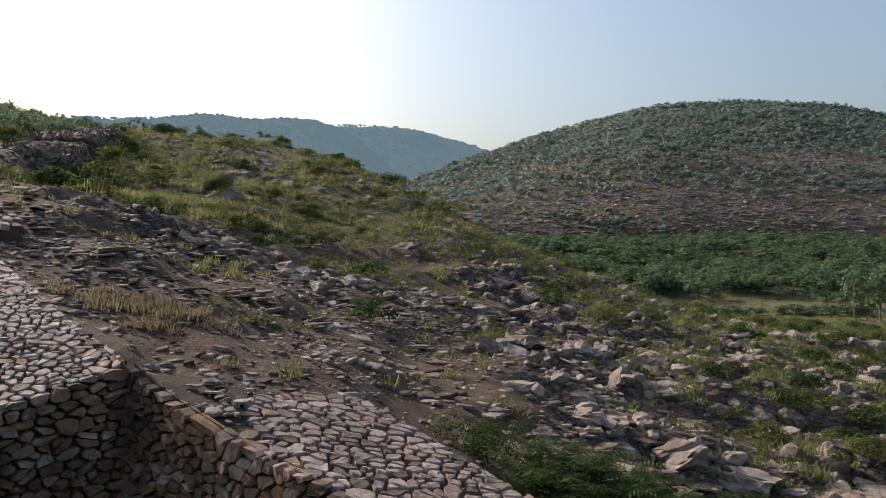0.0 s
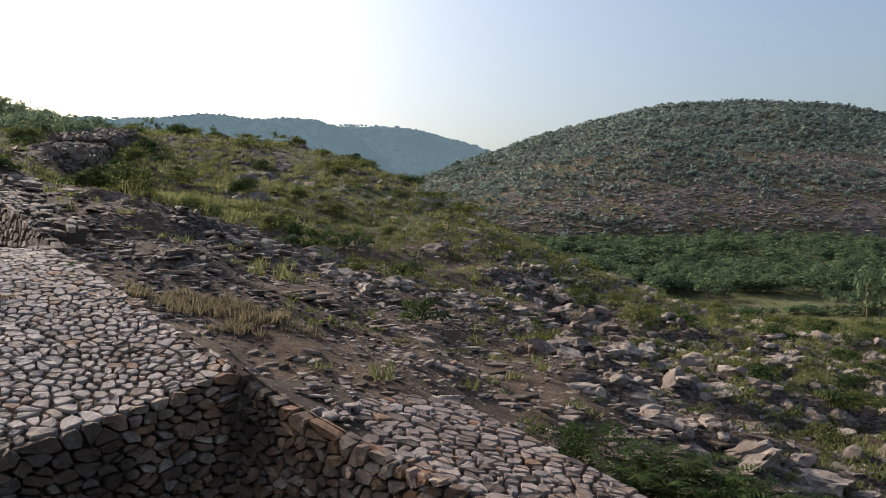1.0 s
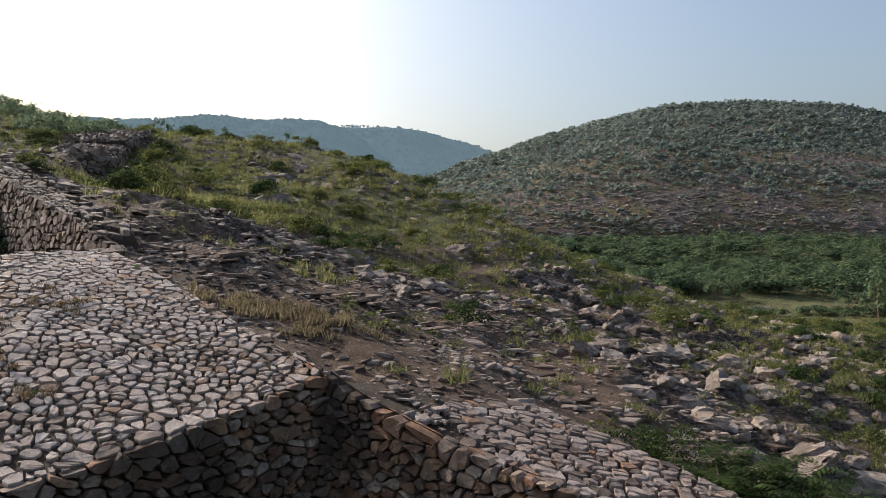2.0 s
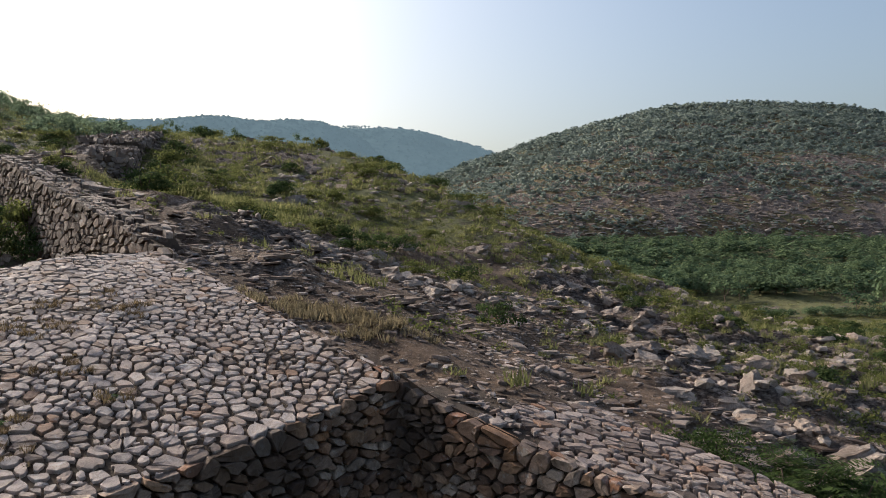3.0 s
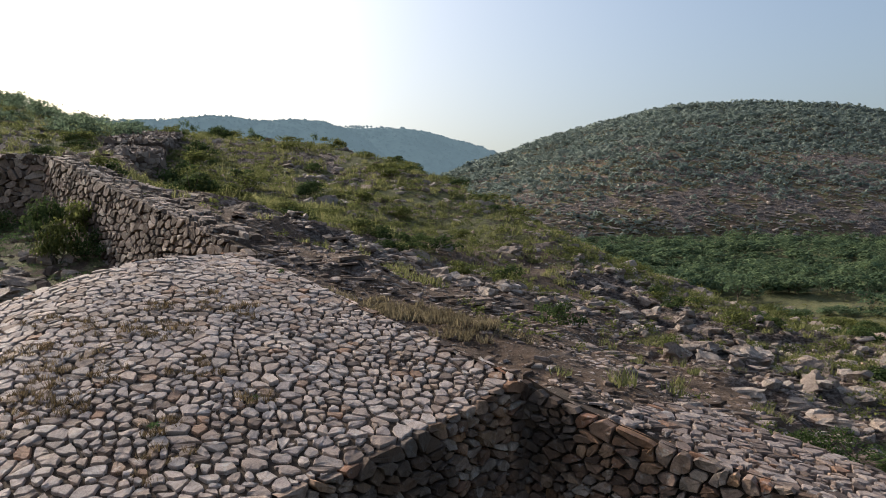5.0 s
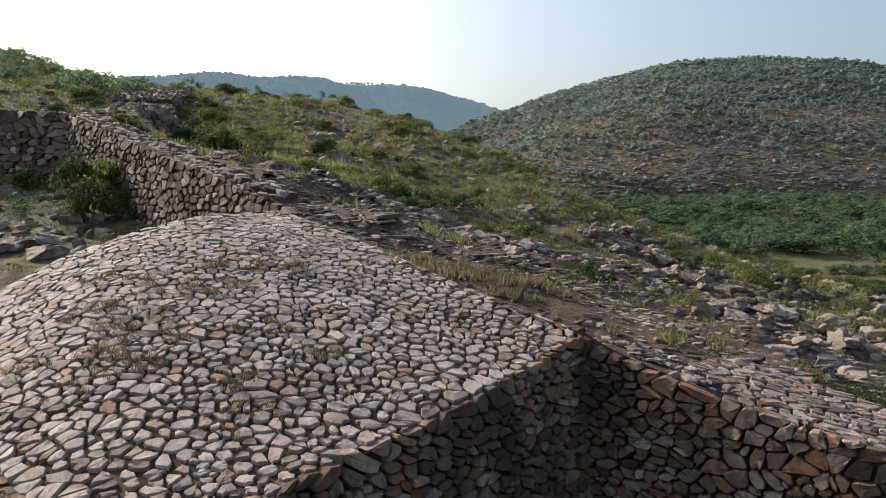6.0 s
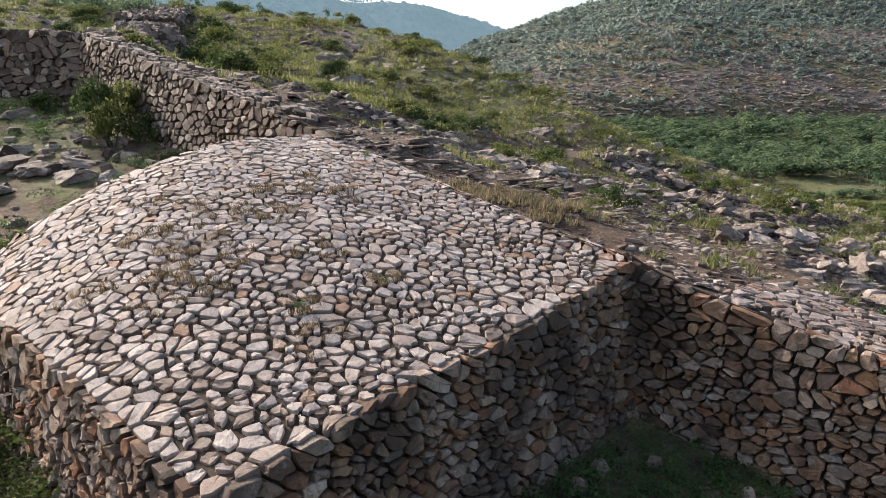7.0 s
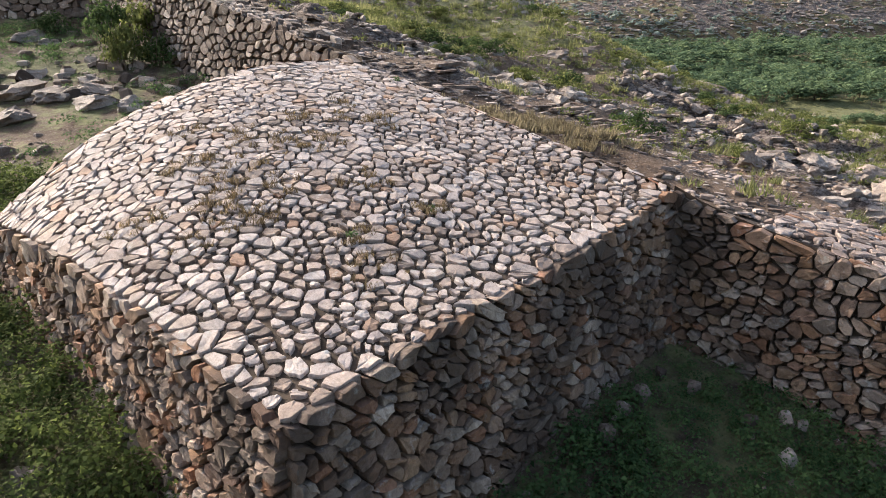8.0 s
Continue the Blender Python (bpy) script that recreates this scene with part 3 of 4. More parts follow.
face_stones(bastion, BN, BI, zt(BN), zt(BI), -1.9, 0.23, 0.14, 12, (M_WALL, M_WALL_J), 1.5, gap=0.030, proud=0.06, depth=0.16, rough=1.25, bulge=edge_bulge(BN, BI))
face_stones(bastion, BL, BN, zt(BL), zt(BN), -1.9, 0.235, 0.155, 13, (M_WALL, M_WALL_J), 7.4, gap=0.034, proud=0.06, depth=0.15, rough=1.1, bulge=edge_bulge(BL, BN))
face_stones(bastion, BF, BL, zt(BF), zt(BL), 0.8, 0.34, 0.25, 14, (M_WALL, M_WALL_J), 0.0, limit=0, gap=0.022, proud=0.06, bulge=edge_bulge(BF, BL))
face_stones(bastion, BI, BF, zt(BI), zt(BF), 2.7, 0.3, 0.2, 15, (M_WALL, M_WALL_J), 0.0, limit=0, batter=0.02, gap=0.03, proud=0.03, depth=0.16, bulge=edge_bulge(BI, BF))

# ---- the wall that runs on from the bastion's inner corner ----
u, v = np.meshgrid(np.linspace(0, 1, 26), np.linspace(0, 1, 12))
oa, ob_ = np.array([-3.6, 11.9]), np.array([4.5, 4.9])
gx = (BI[0] + (RW - BI)[0] * u) * (1 - v) + (oa[0] + (ob_ - oa)[0] * u) * v
gy = (BI[1] + (RW - BI)[1] * u) * (1 - v) + (oa[1] + (ob_ - oa)[1] * u) * v
gz = ramp_top(gx.ravel(), gy.ravel()).reshape(gx.shape) - 0.05
ramp_wall = new("wall_ramp", core_mesh("wall_ramp", np.stack([gx, gy, gz], -1), -2.6, M_CORE, 0.03))
tagged(ramp_wall, "broad rubble wall descending from the bastion with a paved top", "stone wall", kind="structure")


def ramp_surface(x, y, h):
    return np.c_[x, y, ramp_top(x, y) + h]


lay_stones(ramp_wall, [(-3.7, 9.78), (3.3, 5.0), (3.95, 5.25), (1.05, 8.82), (-1.3, 11.65), (-2.3, 11.3)], ramp_surface, 0.225, 0.185, 21, (M_RAMP, M_RAMP_J), (-1.0, 9.0),
           gap=0.040, proud=0.024, rough=0.6, skip=lambda p, rng: p[0] + 0.55 * (p[1] - 9) < -2.2 and rng.random() < 0.55)
zr = lambda p: float(ramp_top(np.array([p[0]]), np.array([p[1]]))[0])
face_stones(ramp_wall, BI, RW, zr(BI), zr(RW), -1.9, 0.235, 0.145, 22, (M_WALL, M_WALL_J), 2.0, batter=0.09, gap=0.030, proud=0.065, depth=0.16, rough=1.3, bulge=lambda t: ramp_top(BI[0] + (RW - BI)[0] * t, BI[1] + (RW - BI)[1] * t) - (zr(BI) + (zr(RW) - zr(BI)) * t) + 0.02)

# ---- the retaining wall that climbs the slope behind ----
BC, BD = np.array([-20.4, 25.8]), np.array([-32.0, 29.8])
BF2 = np.array([-9.9, 15.3])


def climb_top(u):
    return 8.65 + (5.15 - 8.65) * u + 0.25 * np.sin(u * 9.0) * u * (1 - u)


CL = np.hypot(*(BF2 - BC))
CD = (BF2 - BC) / CL
CN = np.array([CD[1], -CD[0]])
u, v = np.meshgrid(np.linspace(0, 1, 30), np.linspace(0, 1.3, 5))
gx = BC[0] + CD[0] * CL * u - CN[0] * v
gy = BC[1] + CD[1] * CL * u - CN[1] * v
climb = new("wall_climbing", core_mesh("wall_climbing", np.stack([gx, gy, climb_top(u) - 0.10 - 9.0 * np.maximum(u - 0.8, 0) + 0.0 * v], -1), 1.5, M_CORE, 0.03))
tagged(climb, "old rubble retaining wall climbing the hillside with a broken top", "stone wall", kind="structure")
face_stones(climb, BC, BF2, 8.65, 5.15, 2.9, 0.32, 0.22, 31, (M_ROCK, M_ROCK_J), CL, batter=0.1, gap=0.052, proud=0.06, depth=0.16, rough=0.75)


def climb_surface(u_, v_, h):
    t = u_ / CL
    return np.c_[BC[0] + CD[0] * u_ - CN[0] * v_, BC[1] + CD[1] * u_ - CN[1] * v_, climb_top(t) + h + 0.10 * fbm(u_, v_, 1.4, 2, 77)]


lay_stones(climb, [(0.0, 1.3), (0.0, -0.05), (CL - 1.2, -0.05), (CL - 1.2, 1.3)], climb_surface, 0.30, 0.23, 32, (M_ROCK, M_ROCK_J), (CL, 0.0), gap=0.06, proud=0.035, rough=0.8, limit=250,
           skip=lambda p, rng: rng.random() < 0.15 + 0.35 * (p[1] > 0.7))
# the stretch that turns away from it, in its own shade
u, v = np.meshgrid(np.linspace(0, 1, 20), np.linspace(0, 2.6, 6))
SD = (BC - BD) / np.hypot(*(BC - BD))
SN = np.array([SD[1], -SD[0]])
gx = BD[0] + (BC - BD)[0] * u - SN[0] * v
gy = BD[1] + (BC - BD)[1] * u - SN[1] * v
cross = new("wall_turning", core_mesh("wall_turning", np.stack([gx, gy, 9.6 - 1.0 * u + 0.0 * v], -1), 3.0, M_CORE, 0.02))
tagged(cross, "old rubble wall turning off across the slope", "stone wall", kind="structure")
face_stones(cross, BD, BC, 9.7, 8.7, 4.6, 0.46, 0.27, 33, (M_ROCK, M_ROCK_J), 12.0, batter=0.05, gap=0.02, proud=0.09, rough=2.0, limit=200)


def wall_block(name, a, b, top_a, top_b, base, thick, seed, label):
    a, b = np.array(a, float), np.array(b, float)
    d = (b - a) / np.hypot(*(b - a))
    n = np.array([d[1], -d[0]])
    uu, vv = np.meshgrid(np.linspace(0, 1, 12), np.linspace(0, thick, 6))
    x, y = a[0] + (b - a)[0] * uu - n[0] * vv, a[1] + (b - a)[1] * uu - n[1] * vv
    z = top_a + (top_b - top_a) * uu + 0.35 * fbm(x.ravel(), y.ravel(), 1.5, 3, seed).reshape(x.shape)
    ob = new(name, core_mesh(name, np.stack([x, y, z - 0.05], -1), base - 1.2, M_CORE, 0.03))
    tagged(ob, label, "stone wall", kind="structure")
    face_stones(ob, a, b, top_a, top_b, base, 0.5, 0.3, seed, (M_ROCK, M_ROCK_J), 2.0, batter=0.06, gap=0.02, proud=0.12, rough=2.5, limit=120)
    e = b - n * thick
    face_stones(ob, b, e, top_b, top_b, base, 0.5, 0.3, seed + 1, (M_ROCK, M_ROCK_J), 0.0, batter=0.06, gap=0.02, proud=0.12, rough=2.5, limit=60)
    L = np.hypot(*(b - a))

    def surf(u_, v_, h):
        return np.c_[a[0] + d[0] * u_ - n[0] * v_, a[1] + d[1] * u_ - n[1] * v_, top_a + (top_b - top_a) * u_ / L + h]
    lay_stones(ob, [(0, thick), (0, 0), (L, 0), (L, thick)], surf, 0.55, 0.4, seed + 2, (M_ROCK, M_ROCK_J), (L / 2, 0), gap=0.06, proud=0.14, rough=4.0, limit=60)
    return ob


wall_block("wall_upper", (-24.1, 38.2), (-22.8, 42.6), 10.45, 10.75, 7.6, 4.5, 41, "dark rubble wall end standing above the slope")
wall_block("wall_outer", (-23.4, 43.6), (-28.3, 56.2), 10.8, 13.3, 8.4, 4.0, 45, "dark outer face of the ruined wall climbing the hill")
wall_block("wall_summit", (-28.7, 57.2), (-31.5, 69.0), 13.9, 16.6, 11.4, 4.5, 49, "ruined grey rubble wall end near the hilltop")


# ---- loose stones and outcrops ----
def ico(sub):
    bm = bmesh.new()
    bmesh.ops.create_icosphere(bm, subdivisions=sub, radius=1.0)
    v = np.array([x.co[:] for x in bm.verts])
    f = np.array([[x.index for x in p.verts] for p in bm.faces])
    bm.free()
    return v, f


def rock_shape(rng, sub, cuts=9):
    v, f = ico(sub)
    v = v.copy()
    for _ in range(cuts):
        n = rng.normal(size=3) * (0.5, 0.5, 0.5) + np.array(((0, 0, 1.2), (1.2, 0.2, 0), (-0.9, 0.9, 0.1), (0.2, -1.2, 0.1), (0, 0.6, 0.9), (-1, -0.5, 0.5))[_ % 6])
        n /= np.linalg.norm(n)
        d = rng.uniform(0.42, 0.8)
        over = np.maximum(v @ n - d, 0)
        v -= over[:, None] * n
    if sub > 1:
        v += rng.normal(0, 0.025, v.shape)
    return v, f


def turned(rng, n, lean, way=None):
    """Rotation matrices: any turn about the upright (or near one way), and a small lean."""
    a = rng.uniform(0, 2 * np.pi, n) if way is None else rng.normal(way, 0.22, n)
    lx, ly = rng.normal(0, lean, n), rng.normal(0, lean, n)
    ca, sa = np.cos(a), np.sin(a)
    m = np.zeros((n, 3, 3))
    m[:, 0, 0], m[:, 0, 1], m[:, 1, 0], m[:, 1, 1], m[:, 2, 2] = ca, -sa, sa, ca, 1
    t = np.tile(np.eye(3), (n, 1, 1))
    t[:, 2, 0], t[:, 2, 1], t[:, 0, 2], t[:, 1, 2] = lx, ly, -lx, -ly
    return t @ m


def strewn(name, shapes, places, scales, mat, rng, lean=0.15, way=None):
    """Copies of a few triangle shapes at places (n, 3) with scales (n, 3), joined."""
    V, L, off = [], [], 0
    pick = rng.integers(0, len(shapes), len(places))
    for k, (v, f) in enumerate(shapes):
        sel = np.nonzero(pick == k)[0]
        m = turned(rng, len(sel), lean, way)
        w = np.einsum("nij,nkj->nki", m, v[None] * scales[sel][:, None, :]) + places[sel][:, None, :]
        V.append(w.reshape(-1, 3))
        L.append((f[None] + (off + np.arange(len(sel)) * len(v))[:, None, None]).reshape(-1, f.shape[1]))
        off += len(sel) * len(v)
    faces = np.concatenate(L)
    me = mesh_from(name, np.concatenate(V), faces.ravel(), np.full(len(faces), faces.shape[1]))
    me.materials.append(mat)
    return new(name, me)


def slab_shape(rng):
    """A flaky slab: an uneven outline with a chipped upper rim, as triangles."""
    n = 6
    a = np.sort(rng.uniform(0, 2 * np.pi, n) * 0.35 + np.arange(n) * 2 * np.pi / n)
    r = rng.uniform(0.7, 1.1, n)
    ring = np.c_[r * np.cos(a), r * np.sin(a)]
    v = np.r_[np.c_[ring, np.full(n, -1.0)], np.c_[ring * rng.uniform(0.92, 1.05, (n, 1)), rng.uniform(0.45, 0.7, n)], np.c_[ring * 0.72, rng.uniform(0.8, 1.1, n)], [[0, 0, 1.0]]]
    f = []
    for i in range(n):
        j = (i + 1) % n
        for r0 in (0, n):
            f += [(r0 + i, r0 + j, r0 + n + j), (r0 + i, r0 + n + j, r0 + n + i)]
        f.append((2 * n + i, 2 * n + j, 3 * n))
    return v, np.array(f)


def on_bastion(x, y, pad=0.03):
    p = np.stack([x, y], -1) - BN
    e1, e2 = BI - BN, BL - BN
    m = np.linalg.inv(np.stack([e1, e2], -1))
    s = p @ m.T
    k = pad / 7.0
    return (s[..., 0] > -k) & (s[..., 0] < 1 + k) & (s[..., 1] > -k) & (s[..., 1] < 1 + k)


PAVED = ((-3.7, 9.78), (3.3, 5.0), (3.95, 5.25), (1.05, 8.82), (-1.3, 11.65), (-2.3, 11.3))


def on_ramp(x, y, pad=0.0):
    """On the paved top of the descending wall, or over its face."""
    ok = np.ones(np.shape(x), bool)
    for (ax, ay), (bx, by) in zip(PAVED, PAVED[1:] + PAVED[:1]):
        ok &= (bx - ax) * (y - ay) - (by - ay) * (x - ax) > -pad * math.hypot(bx - ax, by - ay)
    return ok


def outside(x, y, pad=0.8):
    return (y > np.interp(x, WALL_X, WALL_Y) + pad) & ~on_bastion(x, y)


def scatter(rng, n, r0, r1, a0=-46, a1=44, keep=None):
    """Places over the plan, thinning with distance from the path's middle."""
    r = r0 * (r1 / r0) ** rng.random(n)
    a = np.radians(rng.uniform(a0, a1, n))
    x, y = -4 + r * np.sin(a), r * np.cos(a)
    ok = outside(x, y) & ~on_ramp(x, y)
    if keep is not None:
        ok &= keep(x, y, rng.random(n))
    return x[ok], y[ok]


def on_way(x, y):
    """The trodden earth along the top of the retaining wall."""
    off = y - np.interp(x, WALL_X, WALL_Y)
    return step(0.4, 1.0, off) * (1 - step(3.8, 5.5, off)) * (1 - step(-9.5, -7.5, x))


rng = np.random.default_rng(5)
slabs = [slab_shape(rng) for _ in range(12)]
x, y = scatter(rng, 13000, 10.0, 75, keep=lambda x, y, q: q < np.clip(0.34 + 1.6 * fbm(x, y, 5.0, 3, 13) + 0.45 * (1 - step(18, 34, y)), 0.03, 1) * (1 - 0.8 * on_way(x, y)))
s = (0.032 + 0.16 * rng.random(len(x)) ** 2.8) * (0.7 + 0.3 * step(16, 26, y))
s = s * (1 + 0.9 * step(20, 60, y))
sc = np.stack([s * rng.uniform(0.8, 1.7, len(x)), s, s * rng.uniform(0.14, 0.36, len(x))], -1)
tagged(strewn("loose_stones", slabs, np.c_[x, y, ground(x, y) + sc[:, 2] * 0.35], sc, M_ROCK_J, rng, 0.22), "flaky grey stones strewn over the bare slope", "stones", kind="stuff")

x, y = rng.uniform(-12, 9, 12500), rng.uniform(8.5, 27, 12500)
top = np.maximum(np.where((y < 11.9 - 0.86 * (x + 3.6)) & (x > -4.5), ramp_top(x, y), -9), ground(x, y))
ok = outside(x, y, 0.12) & (~on_ramp(x, y) | (x + 0.55 * (y - 9) < -2.2)) & (rng.random(len(x)) < np.clip(0.62 + 1.3 * fbm(x, y, 2.5, 3, 19) - 0.35 * step(4, 9, x), 0.05, 1))
x, y, top = x[ok], y[ok], top[ok]
s = 0.018 + 0.12 * rng.random(len(x)) ** 3.2
sc = np.stack([s * rng.uniform(0.9, 1.9, len(x)), s, s * rng.uniform(0.12, 0.30, len(x))], -1)
tagged(strewn("stone_flakes", slabs, np.c_[x, y, top + sc[:, 2] * 0.4], sc, M_RAMP_J, rng, 0.14), "small grey-brown stone flakes covering the bare earth by the wall", "stones", kind="stuff")

x, y = rng.uniform(-27, -9, 4200), rng.uniform(1, 25, 4200)
ok = (y < np.interp(x, WALL_X, WALL_Y) - 0.3) & ~on_bastion(x, y, 0.5) & (rng.random(4200) < 0.5 + 1.3 * fbm(x, y, 2.5, 3, 29))
x, y = x[ok], y[ok]
s = 0.03 + 0.26 * rng.random(len(x)) ** 4
sc = np.stack([s * rng.uniform(0.8, 1.6, len(x)), s, s * rng.uniform(0.3, 0.7, len(x))], -1)
tagged(strewn("fallen_stones", slabs, np.c_[x, y, ground(x, y) + sc[:, 2] * 0.3], sc, M_ROCK_J, rng, 0.25), "fallen stones lying on the earth inside the wall", "stones", kind="stuff")

rocks = [rock_shape(rng, 1, 7) for _ in range(10)]
x, y = scatter(rng, 7500, 11, 80, keep=lambda x, y, q: q < np.clip(-0.05 + 1.6 * fbm(x + 40, y, 8.0, 4, 23) + 0.75 * bedrock(x, y), 0.015, 1) * ((y > 18) | (x > 3)) * (1 - on_way(x, y)))
s = (0.08 + 0.28 * rng.random(len(x)) ** 2) * (1 + 0.7 * step(20, 60, y)) * (0.6 + 0.4 * step(-2, 4, x))
sc = np.stack([s * rng.uniform(0.9, 1.7, len(x)), s, s * rng.uniform(0.45, 0.9, len(x))], -1)
tagged(strewn("outcrop_rocks", rocks, np.c_[x, y, ground(x, y) + sc[:, 2] * 0.25], sc, M_LEDGE, rng, 0.25), "broken grey outcrop rock breaking through the slope", "rocks", kind="stuff")


# bedded rock that steps down the bare slope in thin courses
x, y = rng.uniform(-13, 7, 6000), rng.uniform(12.5, 30, 6000)
ok = outside(x, y, 0.8) & ~on_ramp(x, y, 0.7) & (rng.random(len(x)) < np.clip(-0.02 + 1.7 * fbm(x * 0.45, y * 1.7, 3.2, 4, 33), 0.0, 0.6) * (1 - on_way(x, y)))
x, y = x[ok], y[ok]
s = 0.10 + 0.22 * rng.random(len(x)) ** 2
sc = np.stack([s * rng.uniform(1.2, 2.4, len(x)), s, 0.018 + 0.035 * rng.random(len(x))], -1)
tagged(strewn("bedded_rock", slabs, np.c_[x, y, ground(x, y) + sc[:, 2] * 0.45], sc, M_ROCK_J, rng, 0.10, -0.3), "thin dark courses of bedded rock stepping down the slope", "rocks", kind="stuff")

# flat stones of the old way and rubble along the ruined wall
x, y = np.r_[rng.uniform(-26, -9, 7000), rng.uniform(-33, -23, 900)], np.r_[rng.uniform(15.5, 38.5, 7000), rng.uniform(42, 66, 900)]
off = y - np.interp(x, WALL_X, WALL_Y)
band = (off > 0.9) & (off < 5.0 + 9.0 * step(-18, -22, x)) & (y < 39)
high = (y > 42) & (np.abs(x + 24.5 + 0.30 * (y - 44)) < 2.2)
ok = (band & (rng.random(len(x)) < np.clip(0.20 + 1.4 * fbm(x, y, 2.0, 3, 35), 0.03, 0.8))) | high
x, y = x[ok], y[ok]
s = (0.07 + 0.20 * rng.random(len(x)) ** 2) * (1 + 0.9 * step(38, 42, y))
sc = np.stack([s * rng.uniform(1.0, 2.0, len(x)), s, s * rng.uniform(0.08, 0.20, len(x))], -1)
tagged(strewn("path_stones", slabs, np.c_[x, y, ground(x, y) + sc[:, 2] * 0.4], sc, M_ROCK_J, rng, 0.14), "flat worn stones on the old way behind the wall", "stones", kind="stuff")

# pale rocks between the shrubs higher up
x, y = scatter(rng, 9000, 26, 92, a0=-34, a1=36, keep=lambda x, y, q: q < np.clip(0.06 + 1.9 * fbm(x * 0.7 + 11, y * 1.3, 8.0, 4, 37) + 0.5 * np.exp(-((x + 9) / 6) ** 2 - ((y - 58) / 4) ** 2), 0.02, 0.9) * (1 - 0.9 * np.exp(-((x + 17) / 5.5) ** 2 - ((y - 36) / 5.0) ** 2)))
s = (0.10 + 0.30 * rng.random(len(x)) ** 2.2) * (1 + 0.5 * step(30, 70, y))
sc = np.stack([s * rng.uniform(0.9, 1.8, len(x)), s, s * rng.uniform(0.4, 0.8, len(x))], -1)
tagged(strewn("hillside_rocks", rocks, np.c_[x, y, ground(x, y) + sc[:, 2] * 0.25], sc, M_LEDGE, rng, 0.2), "pale pinkish-grey rocks lying between the shrubs", "rocks", kind="stuff")


def crag_shape(rng, beds, sub=3):
    """Weathered bedrock: a broken block whose worn beds stand in and out, pitted and cracked."""
    v, f = rock_shape(rng, sub, 9)
    shift = Vector(rng.uniform(-50, 50, 3))
    coarse = np.array([noise.fractal(Vector(p) * 2.4 + shift, 0.7, 2.1, 4) for p in v])
    layer = np.array([noise.fractal(Vector((p[0] * 1.1, p[1] * 1.1, p[2] * beds)) - shift, 0.8, 2.2, 4) for p in v])
    crack = np.array([abs(noise.noise(Vector((p[0] * 2.3, p[1] * 2.3, p[2] * 1.2)) + shift * 0.5)) for p in v])
    out = 1 + 0.24 * coarse + 0.12 * layer - 0.22 * np.exp(-(crack / 0.05) ** 2)
    return v * np.stack([out, out, 1 + 0.26 * coarse - 0.12 * np.exp(-(crack / 0.05) ** 2)], -1), f


ledges = [crag_shape(rng, 2.6) for _ in range(8)]
x, y = scatter(rng, 3600, 13, 58, keep=lambda x, y, q: (x > -3) & (q < 0.24 * bedrock(x, y)))
s = 0.20 + 0.50 * rng.random(len(x)) ** 2
sc = np.stack([s * rng.uniform(1.0, 1.8, len(x)), s, s * rng.uniform(0.45, 0.8, len(x))], -1)
tagged(strewn("rock_ledges", ledges, np.c_[x, y, ground(x, y) + sc[:, 2] * 0.10], sc, M_LEDGE, rng, 0.2), "weathered pale bedrock shelves breaking through the slope", "rocks", kind="stuff")

boulder_meshes = []
for k in range(10):
    bv, bf = crag_shape(rng, 2.0)
    me = mesh_from("boulder", bv, bf.ravel(), np.full(len(bf), 3))
    me.materials.append(M_CRAG)
    boulder_meshes.append(me)


def boulder(x, y, size, flat=0.6, label="weathered grey boulder on the rocky slope", turn=None):
    ob = new("boulder", boulder_meshes[int(rng.integers(10))])
    w = rng.uniform(0.85, 1.5)
    h = size * flat
    z = float(ground(x, y)[0])
    ob.matrix_world = Matrix.LocRotScale((x, y, z + h * 0.2), Euler((rng.normal(0, 0.15), rng.normal(0, 0.15), rng.uniform(0, 6.28) if turn is None else turn)), (size * w, size, h))
    return tagged(ob, label, "boulder", "boulders on the slope")


for bx, by, bs, bf in [(1.6, 21.9, 0.55, 0.75), (0.7, 22.3, 0.42, 0.6), (2.3, 22.6, 0.5, 0.6), (2.2, 15.1, 0.35, 0.6), (6.8, 21.0, 0.7, 0.6), (8.0, 27.5, 0.8, 0.5), (0.8, 43.1, 1.2, 0.6), (-2.2, 40.8, 0.9, 0.5),
                       (6.7, 16.1, 0.5, 0.7), (-1.6, 11.9, 0.28, 0.6), (4.2, 20.5, 0.6, 0.6), (5.4, 19.4, 0.6, 0.5), (9.3, 20.2, 0.6, 0.6), (10.4, 18.6, 0.7, 0.7)]:
    boulder(bx, by, bs, bf)
for bx, by, bs in [(13.6, 41.2, 0.7), (14.5, 40.8, 0.8), (15.4, 40.3, 0.75), (16.3, 39.9, 0.7), (17.2, 39.6, 0.8), (18.0, 39.1, 0.6), (14.9, 41.6, 0.6), (16.8, 40.6, 0.6), (22.0, 46.6, 0.8), (23.0, 46.2, 0.9), (24.1, 46.0, 1.0), (25.0, 45.4, 0.9), (26.2, 45.0, 1.1), (27.2, 44.6, 0.9), (23.6, 47.4, 0.7), (11.2, 37.6, 0.6), (12.2, 37.2, 0.6)]:
    boulder(bx, by, bs, 0.7, "pale craggy rock at the brow of the slope")
